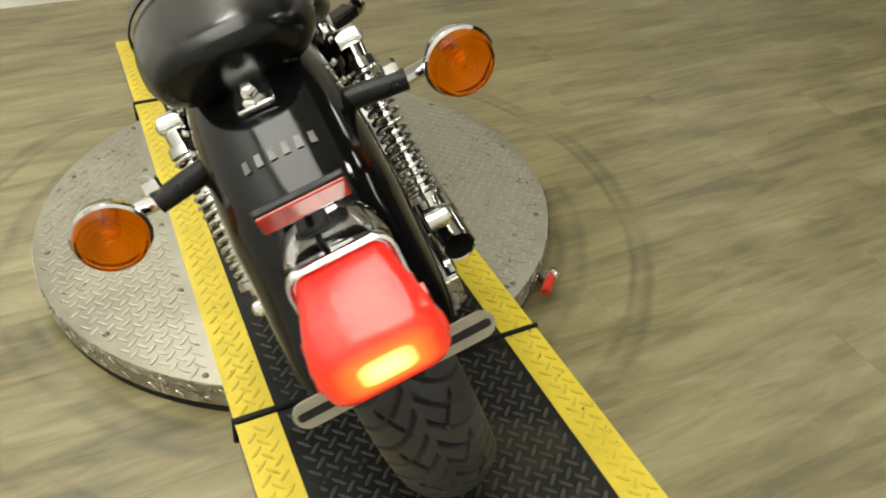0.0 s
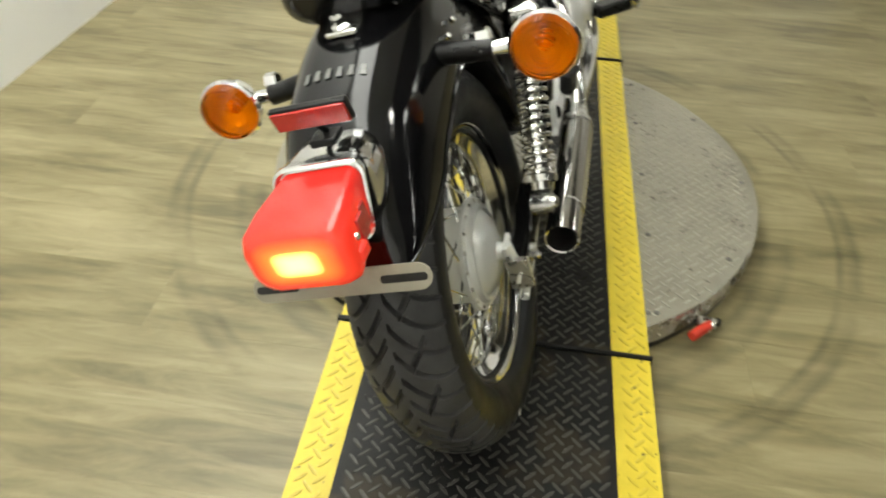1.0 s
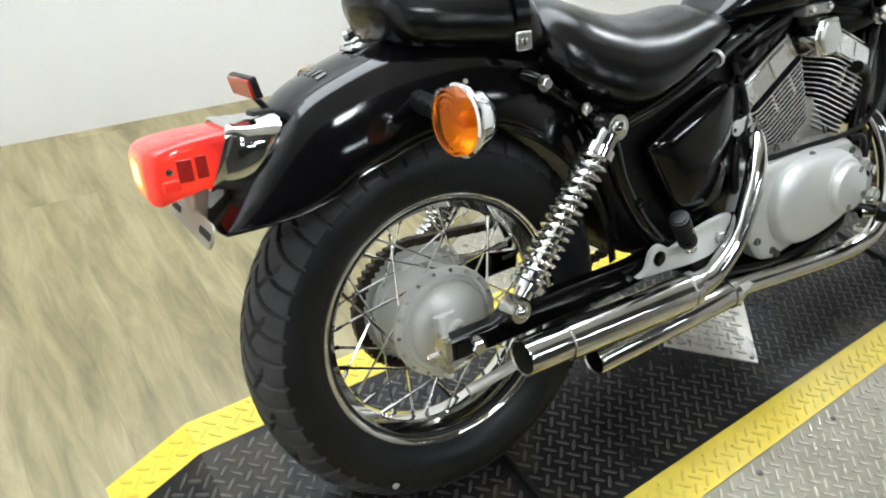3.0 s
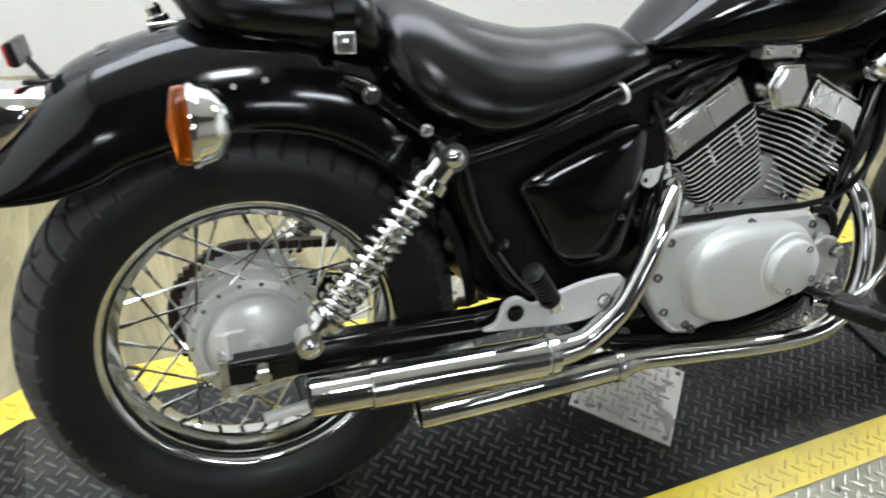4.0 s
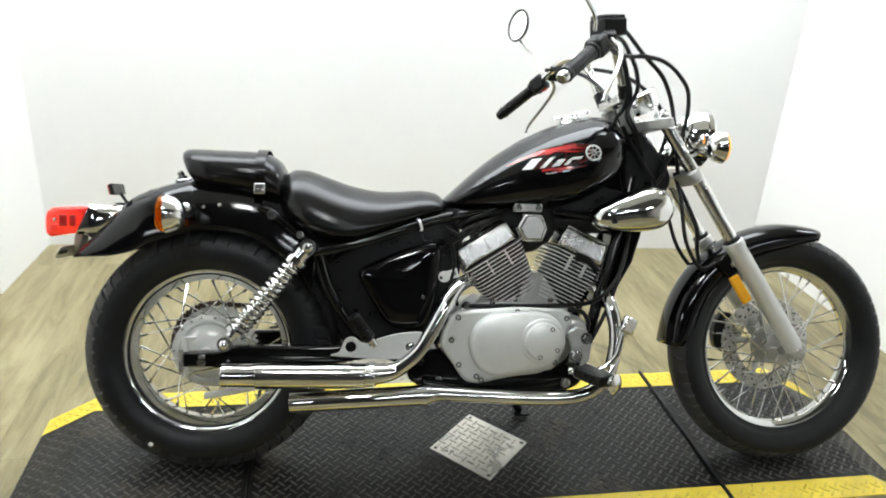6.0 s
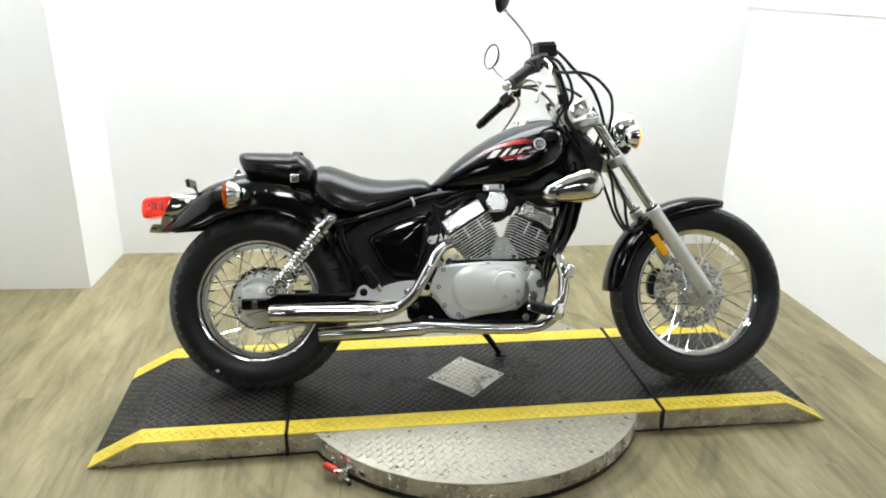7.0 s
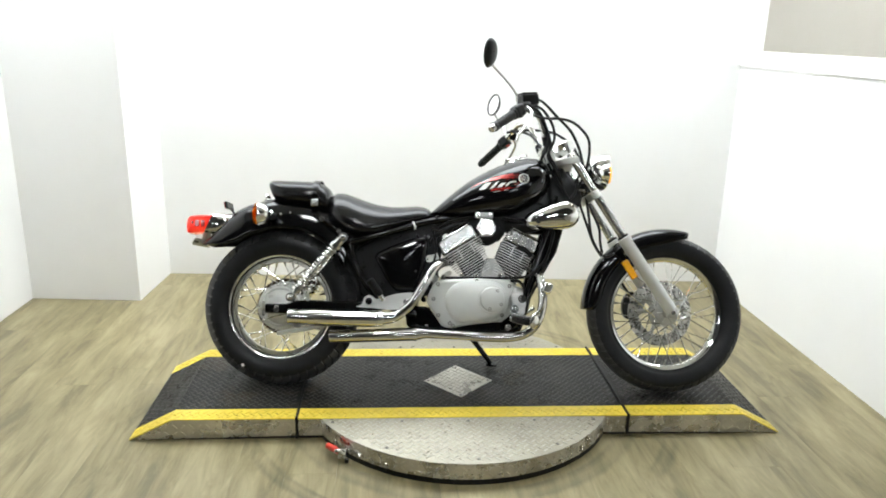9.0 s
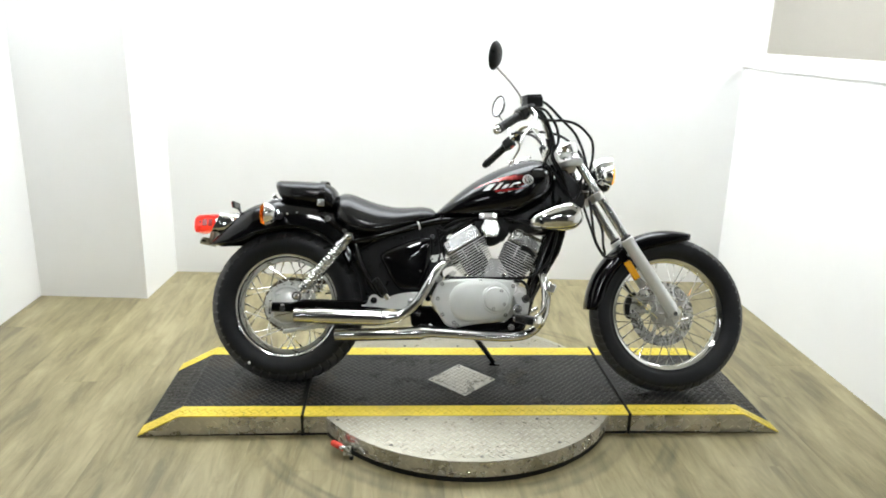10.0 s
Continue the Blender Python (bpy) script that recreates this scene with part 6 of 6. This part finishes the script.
for s in (-1, 1):
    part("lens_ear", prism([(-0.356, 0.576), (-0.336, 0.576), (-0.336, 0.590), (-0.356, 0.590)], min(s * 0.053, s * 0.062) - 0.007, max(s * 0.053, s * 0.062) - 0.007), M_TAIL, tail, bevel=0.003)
plate_bar = bmesh.new()
out = []
for cxx, a0 in ((0.090, -90), (-0.090, 90)):
    for a in np.linspace(a0, a0 + 180, 10):
        out.append((cxx + 0.0145 * math.cos(radians(a)), 0.0145 * math.sin(radians(a))))
plate_bar = loft([[(-0.0015, y, z) for y, z in out], [(0.0015, y, z) for y, z in out]])
holder = part("plate_bracket", turned(plate_bar, Matrix.Translation((-0.323, -0.007, 0.525)) @ Matrix.Rotation(radians(22), 4, "Y")), M_PLATE, bike, "bare metal number plate bracket with slots")
for s in (-1, 1):
    slot = loft([[(-0.0021, s * 0.074 + y * 0.25, z * 0.3) for y, z in out], [(0.0021, s * 0.074 + y * 0.25, z * 0.3) for y, z in out]])
    part("slot", turned(slot, Matrix.Translation((-0.323, -0.007, 0.525)) @ Matrix.Rotation(radians(22), 4, "Y")), M_BORE, holder)
part("plate_arm", prism([(-0.323, 0.517), (-0.308, 0.517), (-0.296, 0.566), (-0.316, 0.572)], -0.022, 0.022), M_PLATE, holder, bevel=0.003)
rm = Matrix.Translation((-0.226, -0.003, 0.672)) @ Matrix.Rotation(radians(-12), 4, "Y")
refl = part("reflector_back", turned(box(-0.003, 0.006, -0.045, 0.045, -0.0135, 0.0135), rm), M_PLASTIC, bike, "red reflector bar on a wire stalk", bevel=0.002)
part("reflector", turned(box(-0.0065, -0.0025, -0.043, 0.043, -0.0117, 0.0117), rm), M_REDREF, refl, "red prismatic reflector", bevel=0.0015)
part("reflector_stalk", tube([(-0.220, 0.004, 0.664), (-0.210, 0.002, 0.650), (-0.200, 0, 0.636)], 0.0042, 8), M_PLASTIC, refl)
part("reflector_clip", box(-0.226, -0.196, -0.016, 0.016, 0.628, 0.6405), M_PLASTIC, refl, bevel=0.003)
# pale bars stand for the lettering on the fender
def on_fender(row, y, lift):
    """A place on the crown of the rear fender."""
    ring = [p for p in FR[row]][3:-3]
    ys = [p[1] for p in ring]
    return Vector((float(np.interp(y, ys, [p[0] for p in ring])) - 0.3 * lift, y, float(np.interp(y, ys, [p[2] for p in ring])) + lift))


for k in range(6):
    y = 0.035 - k * 0.0142
    bm = bmesh.new()
    bm.faces.new([bm.verts.new(on_fender(row, y + dv, 0.0016)) for row, dv in ((18, -0.0036), (18, 0.0), (18, 0.0036), (19, 0.0028), (19, 0.0), (19, -0.0028))])
    part("lettering_bar", bm, M_GREYDECAL, rear_fender)

# cables and hoses
CABLES = [
    [(0.93, -0.205, 1.072), (0.965, -0.15, 1.085), (1.0, -0.118, 1.070), (1.04, -0.10, 1.035), (1.089, -0.10, 0.986), (1.114, -0.09, 0.947), (1.134, -0.07, 0.91), (1.155, -0.05, 0.84), (1.17, -0.04, 0.74)],
    [(0.895, -0.225, 1.035), (0.95, -0.16, 1.022), (1.0, -0.125, 1.022), (1.048, -0.11, 1.026), (1.097, -0.10, 1.017), (1.137, -0.095, 0.988), (1.165, -0.09, 0.945), (1.163, -0.085, 0.867), (1.14, -0.06, 0.79), (1.10, -0.05, 0.72)],
    [(0.88, 0.235, 1.045), (0.97, 0.16, 1.04), (1.06, 0.08, 1.01), (1.13, 0.03, 0.94), (1.15, 0.0, 0.85), (1.10, -0.02, 0.74)],
    [(0.91, -0.20, 1.058), (0.97, -0.14, 1.058), (1.005, -0.105, 1.032), (1.025, -0.10, 0.995), (1.03, -0.10, 0.945), (1.006, -0.10, 0.886), (1.035, -0.09, 0.837), (1.07, -0.05, 0.78)],
    [(0.895, 0.22, 1.05), (0.955, 0.10, 1.01), (0.99, 0.0, 0.94), (1.01, -0.05, 0.87), (1.05, -0.05, 0.80)],
    [(1.165, -0.03, 0.75), (1.170, -0.065, 0.68), (1.180, -0.075, 0.59), (1.198, -0.075, 0.545), (1.222, -0.072, 0.513), (1.245, -0.066, 0.508), (1.28, -0.05, 0.52)],
    [(1.18, -0.02, 0.72), (1.190, -0.06, 0.67), (1.212, -0.07, 0.612), (1.216, -0.07, 0.56), (1.225, -0.068, 0.518)],
    [(1.15, 0.04, 0.74), (1.19, 0.06, 0.64), (1.23, 0.075, 0.55), (1.30, 0.075, 0.46), (1.37, 0.07, 0.36)],
    [(1.04, -0.06, 0.60), (1.01, -0.09, 0.50), (0.95, -0.10, 0.43), (0.86, -0.11, 0.415), (0.70, -0.105, 0.412), (0.61, -0.10, 0.41)],
    [(1.05, -0.05, 0.62), (1.0, -0.085, 0.46), (0.955, -0.10, 0.36), (0.905, -0.11, 0.28)],
    [(0.60, -0.07, 0.60), (0.64, -0.085, 0.625), (0.70, -0.08, 0.64), (0.76, -0.06, 0.65), (0.86, -0.05, 0.655)],
    [(0.575, -0.08, 0.59), (0.590, -0.095, 0.52), (0.583, -0.10, 0.46), (0.60, -0.10, 0.41)],
    [(0.57, -0.08, 0.60), (0.60, -0.09, 0.585), (0.625, -0.085, 0.60), (0.67, -0.07, 0.625)],
    [(0.84, -0.07, 0.645), (0.90, -0.075, 0.635), (0.96, -0.07, 0.625), (1.02, -0.05, 0.66)],
]
CABLES += [
    [(0.925, -0.185, 1.052), (0.965, -0.145, 1.040), (0.992, -0.116, 1.000), (1.004, -0.106, 0.955), (1.000, -0.098, 0.905), (0.985, -0.080, 0.868), (1.020, -0.060, 0.800)],
    [(0.905, -0.215, 1.046), (0.968, -0.130, 1.030), (1.002, -0.098, 0.985), (1.016, -0.094, 0.935), (1.014, -0.086, 0.890), (1.050, -0.075, 0.830), (1.075, -0.055, 0.755)],
    [(1.020, -0.070, 0.830), (1.060, -0.078, 0.770), (1.090, -0.080, 0.720), (1.085, -0.070, 0.660), (1.050, -0.060, 0.640)],
    [(1.130, -0.060, 0.800), (1.115, -0.075, 0.745), (1.080, -0.080, 0.700), (1.060, -0.070, 0.650)],
]
for c in CABLES:
    part("cable", tube(c, 0.0053, 8, 8), M_CABLE, bike)
for z, x in ((0.585, 0.63), (0.60, 0.66), (0.565, 0.60)):
    part("hose", tube([(x - 0.03, -0.07, z - 0.02), (x, -0.085, z + 0.012), (x + 0.05, -0.07, z + 0.03)], 0.008, 10), M_PLASTIC, bike)
part("ignition_lead", tube([(0.95, -0.09, 0.50), (0.925, -0.095, 0.525), (0.895, -0.10, 0.535)], [0.007, 0.010, 0.012], 10), M_PLASTIC, bike)
part("key_tag", turned(lathe([(0, -0.001), (0.014, -0.001), (0.014, 0.001), (0, 0.001)], 20), Matrix.Translation((0.566, -0.100, 0.481))), M_TAG, bike, "white paper tag on a ring")
part("tag_hole", lathe([(0, -0.0018), (0.0038, -0.0018), (0.0038, 0)], 12, (0.5585, -0.100, 0.4785)), M_BORE, bpy.data.objects["key_tag"])
part("tag_print", box(0.584, 0.594, -0.1028, -0.1022, 0.4855, 0.4925), M_GREYDECAL, bpy.data.objects["key_tag"])
part("key_tag_end", turned(box(-0.016, 0.016, -0.001, 0.001, -0.011, 0.011), pose(0.584, -0.101, 0.487, 0, -18, 0)), M_TAG, bpy.data.objects["key_tag"])
spot = bpy.data.lights.new("headlight_beam", "SPOT")
spot.energy, spot.spot_size, spot.spot_blend, spot.shadow_soft_size, spot.color = 36, radians(25), 0.6, 0.03, (1.0, 0.96, 0.88)
beam = new("headlight_beam", spot)
beam.matrix_basis = bike.matrix_basis @ Matrix.Translation((1.29, 0, 0.842)) @ Matrix.Rotation(radians(-90), 4, "Y")

# ---- floor planks ----
def lay_planks():
    w, length, gap = 0.168, 1.22, 0.0002
    rng = random.Random(5)
    shared = {}

    def plank_mesh(wd, ln):
        key = (round(wd, 3), round(ln, 3))
        if key not in shared:
            bm = bmesh.new()
            e = 0.0003
            lo = [bm.verts.new((sx * wd / 2, sy * ln / 2, -0.006)) for sx, sy in ((-1, -1), (1, -1), (1, 1), (-1, 1))]
            mid = [bm.verts.new((sx * wd / 2, sy * ln / 2, -e)) for sx, sy in ((-1, -1), (1, -1), (1, 1), (-1, 1))]
            hi = [bm.verts.new((sx * (wd / 2 - e), sy * (ln / 2 - e), 0)) for sx, sy in ((-1, -1), (1, -1), (1, 1), (-1, 1))]
            bm.faces.new(hi)
            for a, b in ((lo, mid), (mid, hi)):
                for k in range(4):
                    bm.faces.new((a[k], a[(k + 1) % 4], b[(k + 1) % 4], b[k]))
            me = bpy.data.meshes.new("plank")
            bm.to_mesh(me)
            bm.free()
            me.materials.append(M_WOOD)
            shared[key] = me
        return shared[key]

    x = -1.125 - w * 11
    while x < 2.64 + w * 10:
        wd = w
        y = -4.4 - rng.choice((0.2, 0.5, 0.75, 1.0, 0.35))
        while y < 1.6:
            y0, y1 = max(y, -4.4), min(y + length, 1.6)
            if y1 - y0 > 0.02 and wd > 0.02:
                ob = new("plank", plank_mesh(wd - gap, y1 - y0 - gap))
                ob.parent = floor
                ob.location = (x + wd / 2, (y0 + y1) / 2, 0)
            y += length
        x += w


lay_planks()
